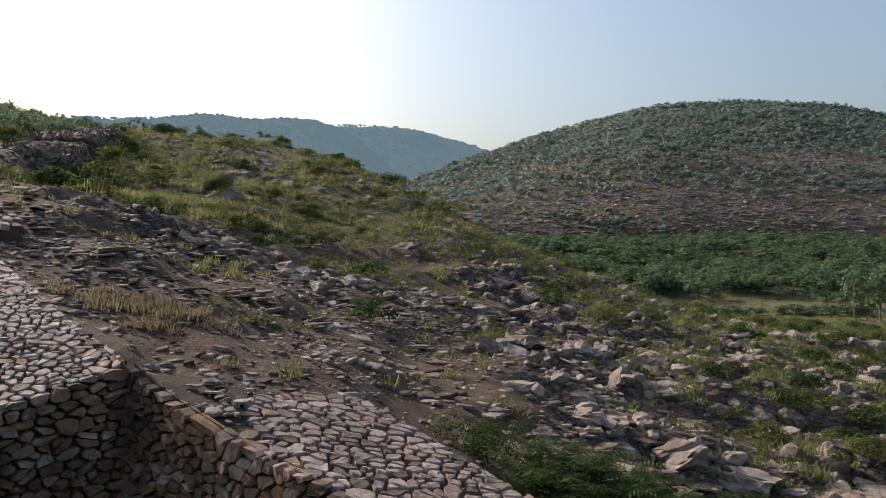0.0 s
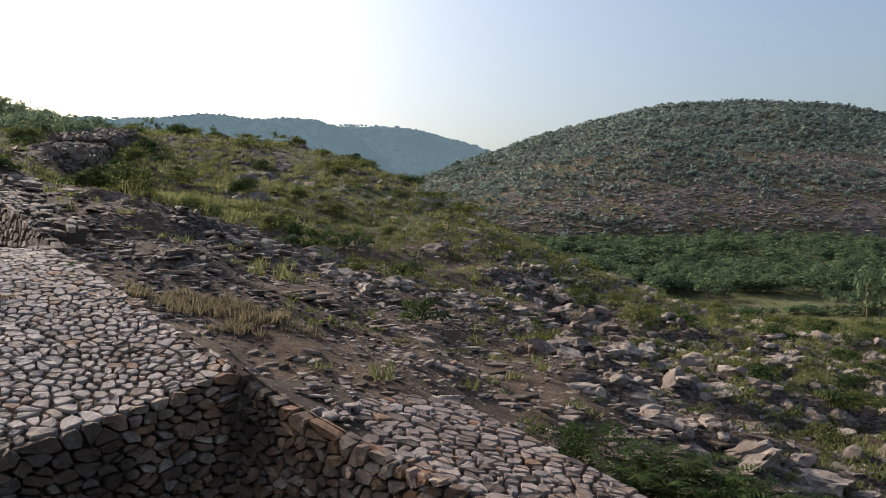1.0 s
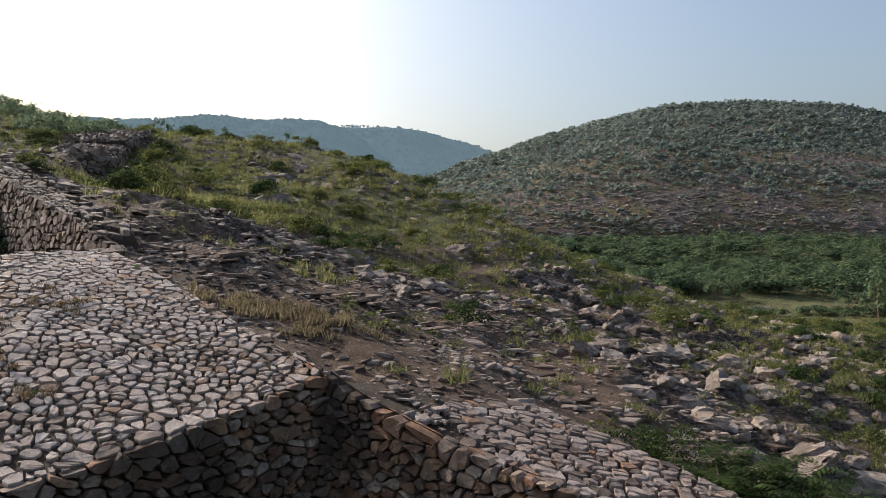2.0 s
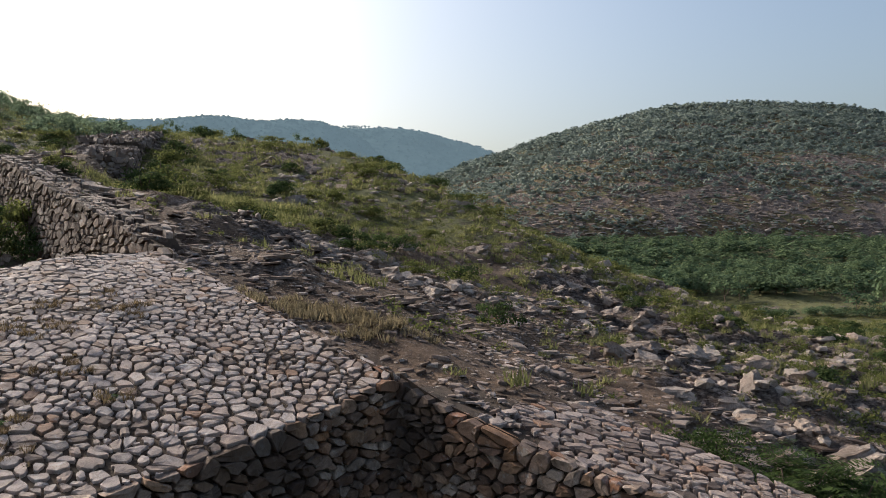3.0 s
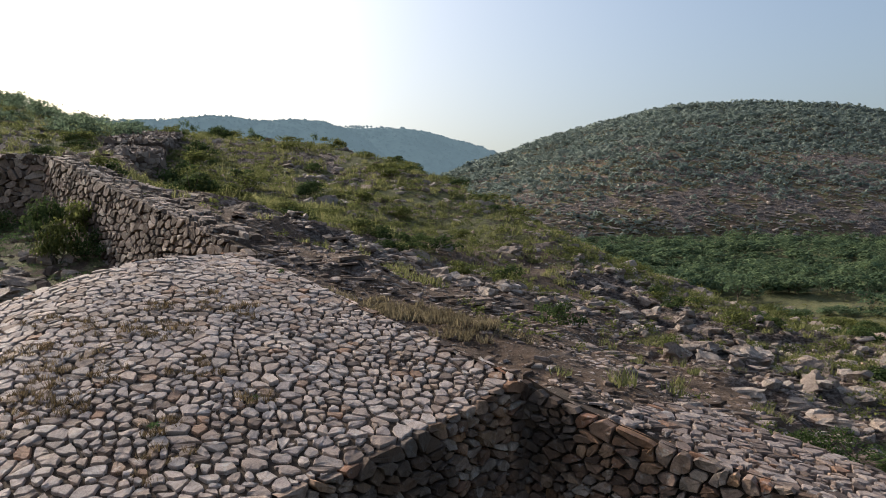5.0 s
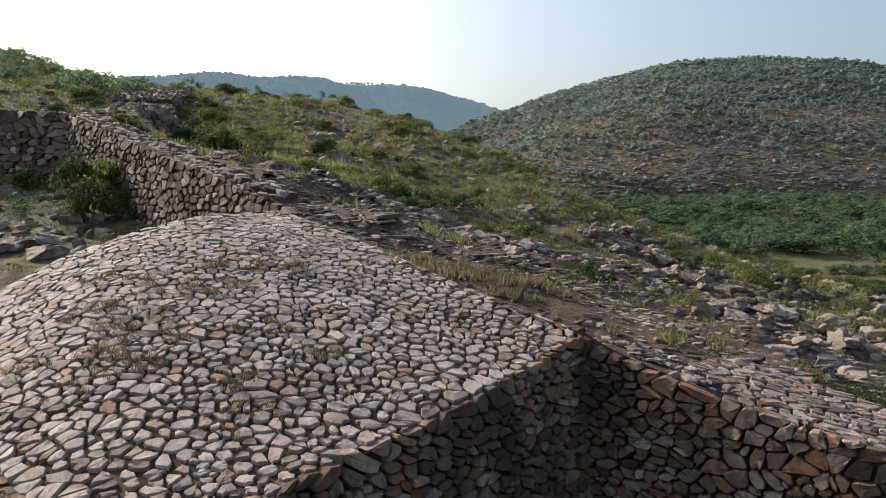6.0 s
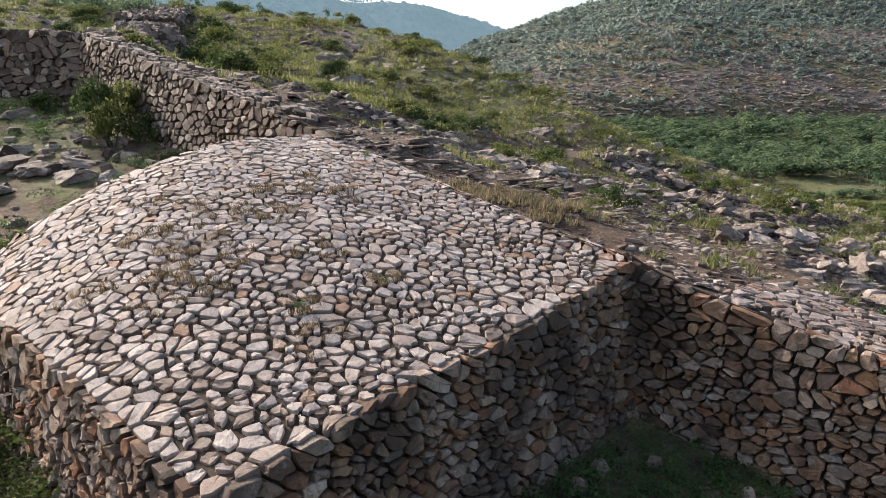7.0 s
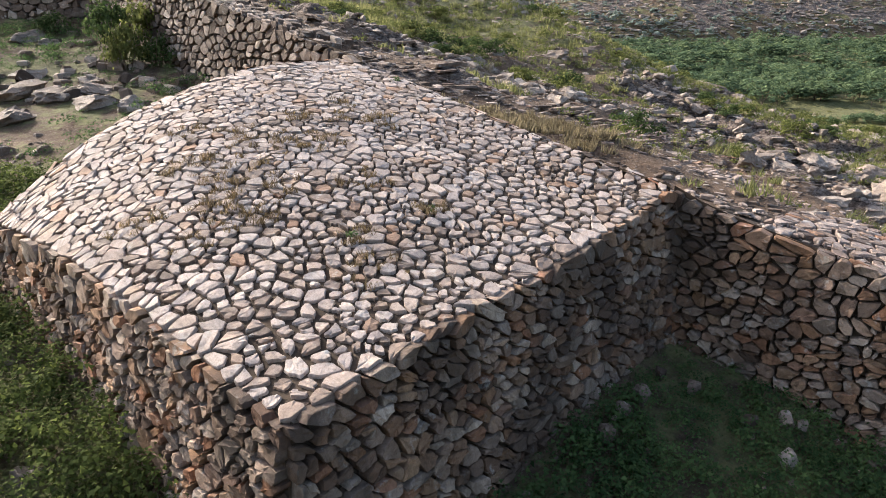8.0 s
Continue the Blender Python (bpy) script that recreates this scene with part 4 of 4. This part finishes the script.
# ledges of bedrock: boulders in a row along the contour
lx, ly = scatter(rng, 700, 14, 66, keep=lambda x, y, q: q < np.clip(0.02 + 1.8 * fbm(x + 40, y, 9.0, 3, 23) + 0.40 * step(-1, 6, x) * (1 - step(38, 60, y)), 0.02, 1) * ((y > 19) | (x > 4)))
for cx, cy in list(zip(lx, ly))[:34]:
    way = rng.normal(-0.25, 0.35)
    grow = 1 + 0.5 * float(step(20, 60, cy))
    for k in range(int(rng.integers(3, 7))):
        along = (k - 2.2) * 0.62 * grow + rng.normal(0, 0.15)
        bx, by = cx + math.cos(way) * along, cy + math.sin(way) * along + rng.normal(0, 0.16)
        if math.hypot(bx + 18, by - 36) > 6.5 and float(on_way(bx, by)) < 0.1 and outside(np.array([bx]), np.array([by]))[0] and not on_ramp(np.array([bx]), np.array([by]), 0.6)[0]:
            boulder(bx, by, rng.uniform(0.26, 0.62) * grow, rng.uniform(0.42, 0.8), "craggy grey-pink bedrock ledge on the slope", way + rng.normal(0, 0.3))
for bx, by, bs in [(-18.6, 19.0, 0.55), (-17.6, 19.4, 0.5), (-19.6, 19.3, 0.7), (-18.0, 20.0, 0.45), (-16.6, 19.9, 0.4), (-22.1, 24.6, 0.6), (-21.2, 24.0, 0.4), (-20.6, 18.6, 0.6), (-6.3, 5.6, 0.2), (-5.6, 6.6, 0.16), (-13.2, 6.2, 0.2), (-12.4, 4.8, 0.17), (-14.6, 7.6, 0.25), (-16.2, 18.2, 0.5), (-19.0, 17.6, 0.6), (-21.6, 20.4, 0.7), (-17.2, 18.4, 0.6), (-20.0, 20.6, 0.5), (-23.2, 22.4, 0.7)]:
    boulder(bx, by, bs, 0.5, "pale grey boulder among weeds inside the wall")


# ---- plants ----
def clump(rng, lobes, leaves, wide, high, leaf, up=0.3, corners=4, wild=0.55):
    """Leaves over several lobes: an array (leaves, 4, 3) with its foot at the origin."""
    c = np.c_[rng.normal(0, 0.42, lobes) * wide, rng.normal(0, 0.42, lobes) * wide, rng.uniform(0.25, 0.8, lobes) * high]
    rad = rng.uniform(0.28, 0.5, lobes)
    k = rng.integers(0, lobes, leaves)
    d = rng.normal(size=(leaves, 3))
    d[:, 2] = np.abs(d[:, 2]) * 0.9 - 0.25
    d /= np.linalg.norm(d, axis=1)[:, None]
    p = c[k] + d * rad[k][:, None] * np.array([wide, wide, high * 0.75]) * rng.uniform(0.55, 1.12, (leaves, 1))
    p[:, 2] = np.maximum(p[:, 2], 0.02 * high)
    n = d + rng.normal(0, wild, (leaves, 3)) + np.array([0, 0, up])
    n /= np.linalg.norm(n, axis=1)[:, None]
    t = np.cross(n, rng.normal(size=(leaves, 3)))
    t /= np.linalg.norm(t, axis=1)[:, None]
    b = np.cross(n, t)
    s = leaf * rng.uniform(0.6, 1.35, (leaves, 1))
    if corners == 3:
        return np.stack([p - t * s, p + t * s * 0.6 - b * s * 0.8, p + t * s * 0.5 + b * s * 0.8], 1)
    return np.stack([p - t * s, p - b * s * 0.55 + n * s * 0.1, p + t * s, p + b * s * 0.55 + n * s * 0.1], 1)


def planted(name, kinds, x, y, size, mat, rng, sink=0.0, squash=(0.8, 1.2), level=ground):
    """Clumps at many places, joined into one mesh."""
    out = []
    pick = rng.integers(0, len(kinds), len(x))
    z = level(x, y)
    for k, q in enumerate(kinds):
        sel = np.nonzero(pick == k)[0]
        m = turned(rng, len(sel), 0.06)
        sc = np.c_[size[sel], size[sel], size[sel] * rng.uniform(*squash, len(sel))]
        w = np.einsum("nij,nkj->nki", m, q.reshape(1, -1, 3) * sc[:, None, :]) + np.c_[x[sel], y[sel], z[sel] - sink * size[sel]][:, None, :]
        out.append(w.reshape(-1, q.shape[1], 3))
    return new(name, soup(name, np.concatenate(out), mat))


def blades(rng, n, high, wide, spread, width=0.012):
    """A tuft: narrow bent blades, two triangles' worth each, as quads."""
    a = rng.uniform(0, 2 * np.pi, n)
    r = spread * np.sqrt(rng.random(n))
    foot = np.c_[r * np.cos(a), r * np.sin(a), 0 * r]
    b = rng.uniform(0, 2 * np.pi, n)
    lean = wide * rng.uniform(0.3, 1.0, n)
    h = high * rng.uniform(0.5, 1.1, n)
    mid = foot + np.c_[lean * 0.35 * np.cos(b), lean * 0.35 * np.sin(b), h * 0.6]
    tip = foot + np.c_[lean * np.cos(b), lean * np.sin(b), h]
    side = np.c_[-np.sin(b), np.cos(b), 0 * b] * width
    return np.stack([foot - side * 1.6, tip, foot + side * 1.6 + (mid - foot) * 0.15], 1)


# shrubs that stand singly on the slope
def stems(rng, n, high):
    out = []
    for _ in range(n):
        a = rng.uniform(0, 6.28)
        tip = np.array([math.cos(a) * high * 0.4, math.sin(a) * high * 0.4, high * rng.uniform(0.5, 0.8)])
        w = high * 0.018
        v = np.array([[w, 0, -0.1], [-w * 0.5, w, -0.1], [-w * 0.5, -w, -0.1], *(tip + np.array([[w, 0, 0], [-w, w, 0], [-w, -w, 0]]) * 0.4)])
        out.append((v, [(0, 1, 4, 3), (1, 2, 5, 4), (2, 0, 3, 5), (3, 4, 5)]))
    return out


shrubs = []
for k in range(8):
    root = new("shrub")
    dark = k % 2 == 0
    for one in stems(rng, 3, 1.0):
        under("stem", pieces("stem", [one], M_BARK), root, "thin woody stem")
    under("foliage", soup("foliage", clump(rng, 12, 1000, 0.66, 0.85, 0.046, corners=3, wild=0.45), M_DARKLEAF if dark else M_SHRUB), root)
    tagged(root, "dense dark green shrub among rocks" if dark else "low yellow-green shrub on the stony slope", "shrub", "shrubs on the slope")
    shrubs.append(root)
def fronds(rng, n, long, pairs=9):
    """Arching feathered leaves: leaflets in pairs along each stalk, as quads."""
    out = []
    for _ in range(n):
        a, rise = rng.uniform(0, 2 * math.pi), rng.uniform(0.5, 1.5)
        foot = np.array([rng.normal(0, 0.22), rng.normal(0, 0.22), rng.uniform(0.15, 0.75)])
        d = np.array([math.cos(a), math.sin(a), 0.0])
        side = np.array([-d[1], d[0], 0.0])
        size = long * rng.uniform(0.7, 1.25)
        for t in np.linspace(0.15, 1.0, pairs):
            p = foot + d * size * t + np.array([0, 0, size * (rise * t - 0.9 * t * t)])
            w = size * 0.30 * (1 - 0.55 * t) * rng.uniform(0.8, 1.2)
            for k in (-1, 1):
                tip = p + (side * k + d * 0.55) * w + np.array([0, 0, -0.25 * w])
                mid = (p + tip) / 2
                out.append((p, mid + d * w * 0.16, tip, mid - d * w * 0.16))
    return np.array(out)


for k in range(2):
    root = new("shrub")
    for one in stems(rng, 3, 1.0):
        under("stem", pieces("stem", [one], M_BARK), root, "thin woody stem")
    under("foliage", soup("foliage", fronds(rng, 190, 0.42) if k else clump(rng, 12, 2600, 0.72, 0.90, 0.028), M_BUSH), root)
    tagged(root, "dark green bush with feathered leaves beside the paved wall" if k else "thick green bush beside the paved wall", "shrub", "shrubs on the slope")
    shrubs.append(root)
used = set()


def shrub(x, y, size, tall=1.0, kind=None):
    k = int(rng.integers(8)) if kind is None else kind
    m = pose(x, y, float(ground(x, y)[0]) - 0.05 * size, 0, 0, float(rng.uniform(0, 360)))
    m = m @ Matrix.Diagonal((size, size, size * tall, 1))
    if k not in used:
        used.add(k)
        shrubs[k].matrix_world = m
        return shrubs[k]
    ob = copy_thing(shrubs[k], Matrix.Identity(4))
    ob.matrix_world = m
    return ob


for sx, sy, ss, st, sk in [(-2.3, 21.6, 1.0, 1.0, 0), (1.7, 11.4, 1.35, 0.95, 9), (2.5, 11.2, 1.5, 0.95, 9), (3.4, 11.5, 1.35, 0.9, 9), (0.8, 12.1, 1.0, 0.9, 8), (4.2, 11.2, 1.1, 0.8, 8), (4.6, 12.6, 1.0, 0.6, 8), (6.2, 14.0, 0.9, 0.7, 8), (7.6, 13.0, 1.0, 0.7, 8),  (-7.4, 33.0, 1.3, 0.9, 0), (-5.2, 28.5, 1.1, 0.8, 1),
                           (-17.3, 20.9, 1.1, 1.6, 1), (-18.0, 21.8, 1.2, 1.7, 4), (-16.6, 21.2, 0.9, 1.3, 0), (-17.0, 22.3, 1.2, 1.5, 3), (-21.5, 25.0, 0.9, 1.0, 2), (-21.9, 41.6, 1.9, 1.2, 0), (-21.4, 43.6, 2.2, 1.1, 3), (-22.3, 46.0, 2.2, 1.1, 6), (-20.2, 42.6, 1.6, 0.9, 0), (-19.4, 38.6, 1.3, 0.8, 1), (-23.6, 50.0, 2.0, 1.0, 3), (-18.0, 37.8, 1.2, 0.8, 2), (-26.5, 60.0, 2.2, 0.9, 6)]:
    shrub(sx, sy, ss, st, sk)
x, y = scatter(rng, 1500, 16, 95, keep=lambda x, y, q: q < np.clip(-0.10 + 0.45 * step(24, 45, y) + 0.22 * step(4, 11, x) + 1.2 * fbm(x, y, 9.0, 3, 57), 0.015, 0.8) * ((y > 27) | (x > 2.5)))
for sx, sy in list(zip(x, y))[:285]:
    shrub(float(sx), float(sy), rng.uniform(0.75, 1.5) * (1 + 0.7 * float(step(30, 80, sy))), rng.uniform(0.5, 0.85))

# grass
tufts = [blades(rng, 34, 0.26, 0.22, 0.24) for _ in range(6)]
x, y = scatter(rng, 17000, 11, 100, keep=lambda x, y, q: q < np.clip(turf(x, y) * 1.3 - 0.20 + 1.1 * fbm(x, y, 4.0, 3, 61), 0.008, 1) * (0.05 + 0.95 * step(17, 27, y + 1.2 * np.maximum(x, 0))))
tagged(planted("grass", tufts, x, y, rng.uniform(0.6, 1.3, len(x)) * (1 + 0.9 * step(25, 80, y)), M_GRASS, rng), "yellow-green grass tufts on the hillside", "grass", kind="stuff")
x, y = rng.normal(-16.5, 3.2, 900), rng.normal(36.0, 2.6, 900)
ok = outside(x, y, 4.0) & (x > -20.5)
tagged(planted("meadow_grass", tufts, x[ok], y[ok], rng.uniform(1.0, 2.1, ok.sum()), M_GRASS, rng), "tall yellow-green grass below the ruined wall", "grass", kind="stuff")
low = [clump(rng, 8, 60, 0.55, 0.6, 0.055, corners=3) for _ in range(6)]
x, y = scatter(rng, 8000, 12, 100, keep=lambda x, y, q: q < np.clip(turf(x, y) * 0.8 - 0.10 + 1.4 * fbm(x + 70, y, 6.0, 3, 63), 0.006, 1) * (0.08 + 0.92 * step(17, 27, y + 1.2 * np.maximum(x, 0))))
tagged(planted("low_scrub", low, x, y, rng.uniform(0.35, 0.9, len(x)) * (1 + 0.8 * step(25, 80, y)), M_SHRUB, rng), "low green scrub between the rocks", "scrub", kind="stuff")
x = np.r_[rng.normal(-6.6, 0.7, 120), rng.normal(-5.2, 0.5, 40)]
y = np.r_[rng.normal(14.4, 0.3, 120), rng.normal(13.7, 0.3, 40)]
ok = outside(x, y)
tagged(planted("dry_grass", tufts, x[ok], y[ok], rng.uniform(0.45, 0.85, ok.sum()), M_DRY, rng), "dry straw-coloured grass at the bastion's edge", "grass", kind="stuff")
tb = np.array([[-9.2, 8.3], [-8.2, 9.1], [-10.9, 9.0], [-11.4, 9.6], [-10.4, 11.6], [-9.8, 12.4], [-11.2, 8.2], [-9.0, 14.0], [-12.0, 8.8], [-10.2, 9.4], [-10.6, 9.9], [-9.9, 10.9], [-8.9, 14.2], [-11.9, 9.9]])
td = np.r_[tb, np.c_[rng.uniform(-12.2, -8.6, 16), rng.uniform(7.6, 12.2, 16)]]
td = td[on_bastion(td[:, 0], td[:, 1], -0.5)]
nt_ = len(td) * 9
tx, ty = np.repeat(td[:, 0], 9) + rng.normal(0, 0.19, nt_), np.repeat(td[:, 1], 9) + rng.normal(0, 0.14, nt_)
tagged(planted("joint_weeds", tufts, tx, ty, rng.uniform(0.22, 0.46, nt_), M_STRAW, rng, level=bastion_top), "thin dry weeds growing in the paving joints", "weeds", kind="stuff")
tagged(planted("joint_weeds", [clump(rng, 5, 60, 0.5, 0.4, 0.06) for _ in range(2)], tb[[0, 1, 7], 0], tb[[0, 1, 7], 1], np.array([0.3, 0.25, 0.3]), M_WEED, rng, level=bastion_top), "small green weeds growing in the paving joints", "weeds", kind="stuff")

# weeds inside the wall
leafy = [clump(rng, 7, 62, 0.5, 0.45, 0.043, 0.7, corners=3) for _ in range(8)]
boxes = ((4400, -9.6, 2.0, 1.5, 10.5, 1.3), (2600, -28, -12, 13, 26, 0.45))
xs, ys = [], []
for n, x0, x1, y0, y1, share in boxes:
    x, y = rng.uniform(x0, x1, n), rng.uniform(y0, y1, n)
    ok = (y < np.interp(x, WALL_X, WALL_Y) - 0.3) & ~on_bastion(x, y, 0.45) & (rng.random(n) < share + 1.2 * fbm(x, y, 2.5, 3, 66))
    xs.append(x[ok])
    ys.append(y[ok])
x, y = np.concatenate(xs), np.concatenate(ys)
tagged(planted("weeds", leafy, x, y, (0.38 + 0.55 * rng.random(len(x)) ** 2) * (0.5 + 0.5 * step(0.6, 3.5, np.hypot(x - BI[0], y - BI[1]))), M_WEED, rng), "leafy green weeds on the ground inside the wall", "weeds", kind="stuff")

x, y = rng.uniform(-20, -9.4, 5200), rng.uniform(1.0, 14, 5200)
ok = (y < np.interp(x, WALL_X, WALL_Y) - 0.3) & ~on_bastion(x, y, 0.25) & (rng.random(5200) < 0.85 + 1.5 * fbm(x, y, 1.6, 3, 66))
x, y = x[ok], y[ok]
leafy = [clump(rng, 6, 64, 0.5, 0.75, 0.041, 0.8, corners=3, wild=0.2) for _ in range(8)]
tagged(planted("weeds", leafy, x, y, 0.40 + 0.55 * rng.random(len(x)), M_BRUSH, rng), "yellow-green brushy weeds at the foot of the bastion", "weeds", kind="stuff")

x, y = rng.uniform(-8.0, 1.0, 170), rng.uniform(3.0, 9.5, 170)
ok = (y < np.interp(x, WALL_X, WALL_Y) - 0.3) & ~on_bastion(x, y, 0.45)
x, y = x[ok], y[ok]
s = 0.025 + 0.10 * rng.random(len(x)) ** 3
tagged(strewn("fallen_stones", slabs, np.c_[x, y, ground(x, y) + 0.10 + s * 0.4], np.stack([s * 1.3, s, s * 0.8], -1), M_ROCK_J, rng, 0.4), "fallen grey stones among the weeds below the wall", "stones", kind="stuff")

# woods of the valley, scrub of the hill
crown = [clump(rng, 11, 160, 0.62, 0.8, 0.078, 1.1, corners=3, wild=0.2) for _ in range(8)]


def far_scatter(n, s0, s1, y0, y1, keep=None):
    s = rng.uniform(s0, s1, n)
    y = np.sqrt(rng.uniform(y0 * y0, y1 * y1, n))
    x = s * y
    if keep is not None:
        ok = keep(x, y, rng.random(n))
        x, y = x[ok], y[ok]
    return x, y


def tree(name, x, y, size):
    root = new(name)
    root.matrix_world = pose(x, y, float(ground(x, y)[0])) @ Matrix.Diagonal((size, size, size, 1))
    return root


trunk_parts = [(np.array([[0.03, 0, -0.1], [-0.015, 0.026, -0.1], [-0.015, -0.026, -0.1], [0.015, 0.01, 0.6], [-0.01, 0.015, 0.6], [-0.01, -0.012, 0.6]]), [(0, 1, 4, 3), (1, 2, 5, 4), (2, 0, 3, 5), (3, 4, 5)])]
trunk_mesh = pieces("trunk", trunk_parts + [(v * 0.9 + np.array([0, 0, 0.25]), f) for v, f in stems(rng, 4, 0.7)], M_BARK)
crown_meshes = [soup("crown", c + np.array([0, 0, 0.22]), M_WOODS) for c in crown]
gap = lambda x, y: (np.abs(y - 103.5) < 3.5) & (x > 31) & (x < 57)       # a strip of pasture between hedge and woods
x, y = far_scatter(800, 0.1, 0.74, 86, 130, lambda x, y, q: ~gap(x, y) & (q < 0.85 * step(92, 108, y + 12 * fbm(x, y, 15.0, 2, 85))))
for tx, ty in list(zip(x, y))[:230]:
    t = tree("tree", float(tx), float(ty), rng.uniform(1.7, 3.6))
    under("trunk", trunk_mesh, t)
    under("crown", crown_meshes[int(rng.integers(8))], t)
    tagged(t, "round green tree at the edge of the valley woods", "tree", "trees of the valley")
x, y = far_scatter(2900, 0.06, 0.74, 94, 204, lambda x, y, q: ~gap(x, y) & (q < 0.95 * step(99, 118, y + 12 * fbm(x, y, 15.0, 2, 85)) * (1 - step(172, 186, y + 10 * fbm(x, y, 30.0, 3, 81)))))
tagged(planted("valley_woods", crown, x, y, 1.7 + 3.2 * rng.random(len(x)) ** 2.2, M_WOODS, rng, squash=(0.5, 0.9)), "dense green woods filling the valley floor", "woods", kind="stuff")
scrub = [clump(rng, 5, 15, 0.6, 0.7, 0.25, 1.1, corners=3, wild=0.12) for _ in range(8)]


def hill_cover(x, y, q):
    """Bare rock at the hill's foot and in patches on its right, scrub closing above."""
    up = (y - 185) / 210
    c = np.interp(up, [0.0, 0.04, 0.08, 0.125, 0.2, 1.0], [0.30, 0.16, 0.30, 0.84, 0.94, 1.0])
    c = c - 0.55 * np.exp(-((x / y - 0.54) / 0.13) ** 2 - ((up - 0.30) / 0.07) ** 2)
    return q < np.clip(c + 1.0 * fbm(x * 0.5, y, 34.0, 4, 83), 0.06, 1.0)


x, y = far_scatter(27000, -0.09, 0.78, 180, 412, hill_cover)
bare = lambda x, y, q: q < np.clip(1.0 - (y - 200) / 22 + 1.6 * fbm(x * 0.35, y * 1.5, 16.0, 3, 97), 0.04, 1) + 0.5 * np.exp(-((x / y - 0.54) / 0.13) ** 2 - ((y - 248) / 14) ** 2)
hx, hy = far_scatter(12000, -0.06, 0.78, 183, 262, bare)
hs = 0.22 + 0.55 * rng.random(len(hx)) ** 3
hc = np.stack([hs * rng.uniform(1.2, 2.6, len(hx)), hs, hs * rng.uniform(0.2, 0.4, len(hx))], -1)
tagged(strewn("hill_rocks", slabs, np.c_[hx, hy, ground(hx, hy) + hc[:, 2] * 0.3], hc, M_LEDGE, rng, 0.15, 0.0), "pale bare rock at the foot of the far hill", "rocks", kind="stuff")
tagged(planted("hill_scrub", scrub, x, y, (0.8 + 2.6 * rng.random(len(x)) ** 3) * (0.8 + 0.3 * step(200, 330, y)), M_HAZED_SCRUB, rng), "scrub covering the far hill, paled to grey-green for haze", "scrub", kind="stuff")
x = np.r_[rng.uniform(26, 58, 100), rng.uniform(30, 44, 26)]
y = np.r_[rng.normal(95.5, 1.0, 100), rng.normal(74, 0.5, 26)]
tagged(planted("field_hedge", crown, x, y, np.r_[rng.uniform(0.8, 2.0, 100), rng.uniform(0.4, 0.9, 26)], M_WOODS, rng), "low green hedges across the valley field", "hedge", kind="stuff")
x, y = rng.uniform(10, 62, 3400), rng.uniform(52, 106, 3400)
ok = rng.random(3400) < np.clip(0.55 + 1.5 * fbm(x, y * 2, 9.0, 3, 87), 0.05, 1)
tagged(planted("field_grass", tufts, x[ok], y[ok], rng.uniform(0.7, 1.6, ok.sum()), M_GRASS, rng, squash=(0.5, 0.9)), "olive pasture grass on the valley floor", "grass", kind="stuff")
for k in range(9):      # tall pale trees by the pasture
    t = tree("tree", 52.0 + 1.35 * k + rng.normal(0, 0.5), 89.5 + rng.normal(0, 1.6), 1.0)
    t.matrix_world = t.matrix_world @ Matrix.Diagonal((3.4, 3.4, rng.uniform(6.0, 8.6), 1))
    under("trunk", trunk_mesh, t)
    under("crown", crown_meshes[k % 8], t).location.z = -0.14
    tagged(t, "tall pale green tree at the edge of the pasture", "tree", "trees by the pasture")
# trees of the left-hand hilltop
x = rng.uniform(-100, -33, 900)
y = rng.uniform(57, 122, 900)
ok = (y > 62 - 0.35 * (x + 36)) & (rng.random(900) < np.clip(0.6 + 1.2 * fbm(x, y, 12.0, 3, 89), 0.1, 1))
bushy = [clump(rng, 12, 260, 0.62, 0.8, 0.052, 0.6, corners=3, wild=0.3) for _ in range(6)]
tagged(planted("hilltop_thicket", bushy, x[ok], y[ok], 1.0 + 2.2 * rng.random(ok.sum()) ** 1.5, M_THICKET, rng, 0.15), "green thicket on the upper hillside", "thicket", kind="stuff")
for tx, ty, ts in [(-38.8, 88.6, 2.0), (-37.6, 89.0, 1.6), (-33.6, 86, 1.4), (-31.5, 85, 1.2), (-28.2, 82, 1.5), (-20.3, 78, 1.2)]:
    t = tree("tree", tx, ty, ts * 1.15)
    t.matrix_world = t.matrix_world @ Matrix.Diagonal((0.6, 0.6, 1.3, 1))
    under("trunk", trunk_mesh, t)
    under("crown", crown_meshes[int(rng.integers(8))], t)
    tagged(t, "small lone tree on the grassy crest", "tree", "trees on the crest")
# canopy of the far ridges
ridge = [clump(rng, 3, 9, 0.7, 0.5, 0.34, corners=3, wild=0.25) for _ in range(6)]
x, y = far_scatter(9000, -0.75, 0.05, 445, 665)
tagged(planted("ridge_woods", ridge, x, y, rng.uniform(2.4, 4.6, len(x)), M_HAZED_RIDGE, rng, 0.5), "hazy blue woods on a distant ridge", "woods", kind="stuff")
x, y = far_scatter(5000, -0.3, 0.2, 680, 965)
tagged(planted("ridge_woods", ridge, x, y, rng.uniform(3, 5.5, len(x)), M_HAZED_RIDGE, rng, 0.5), "hazy blue woods on a distant ridge", "woods", kind="stuff")
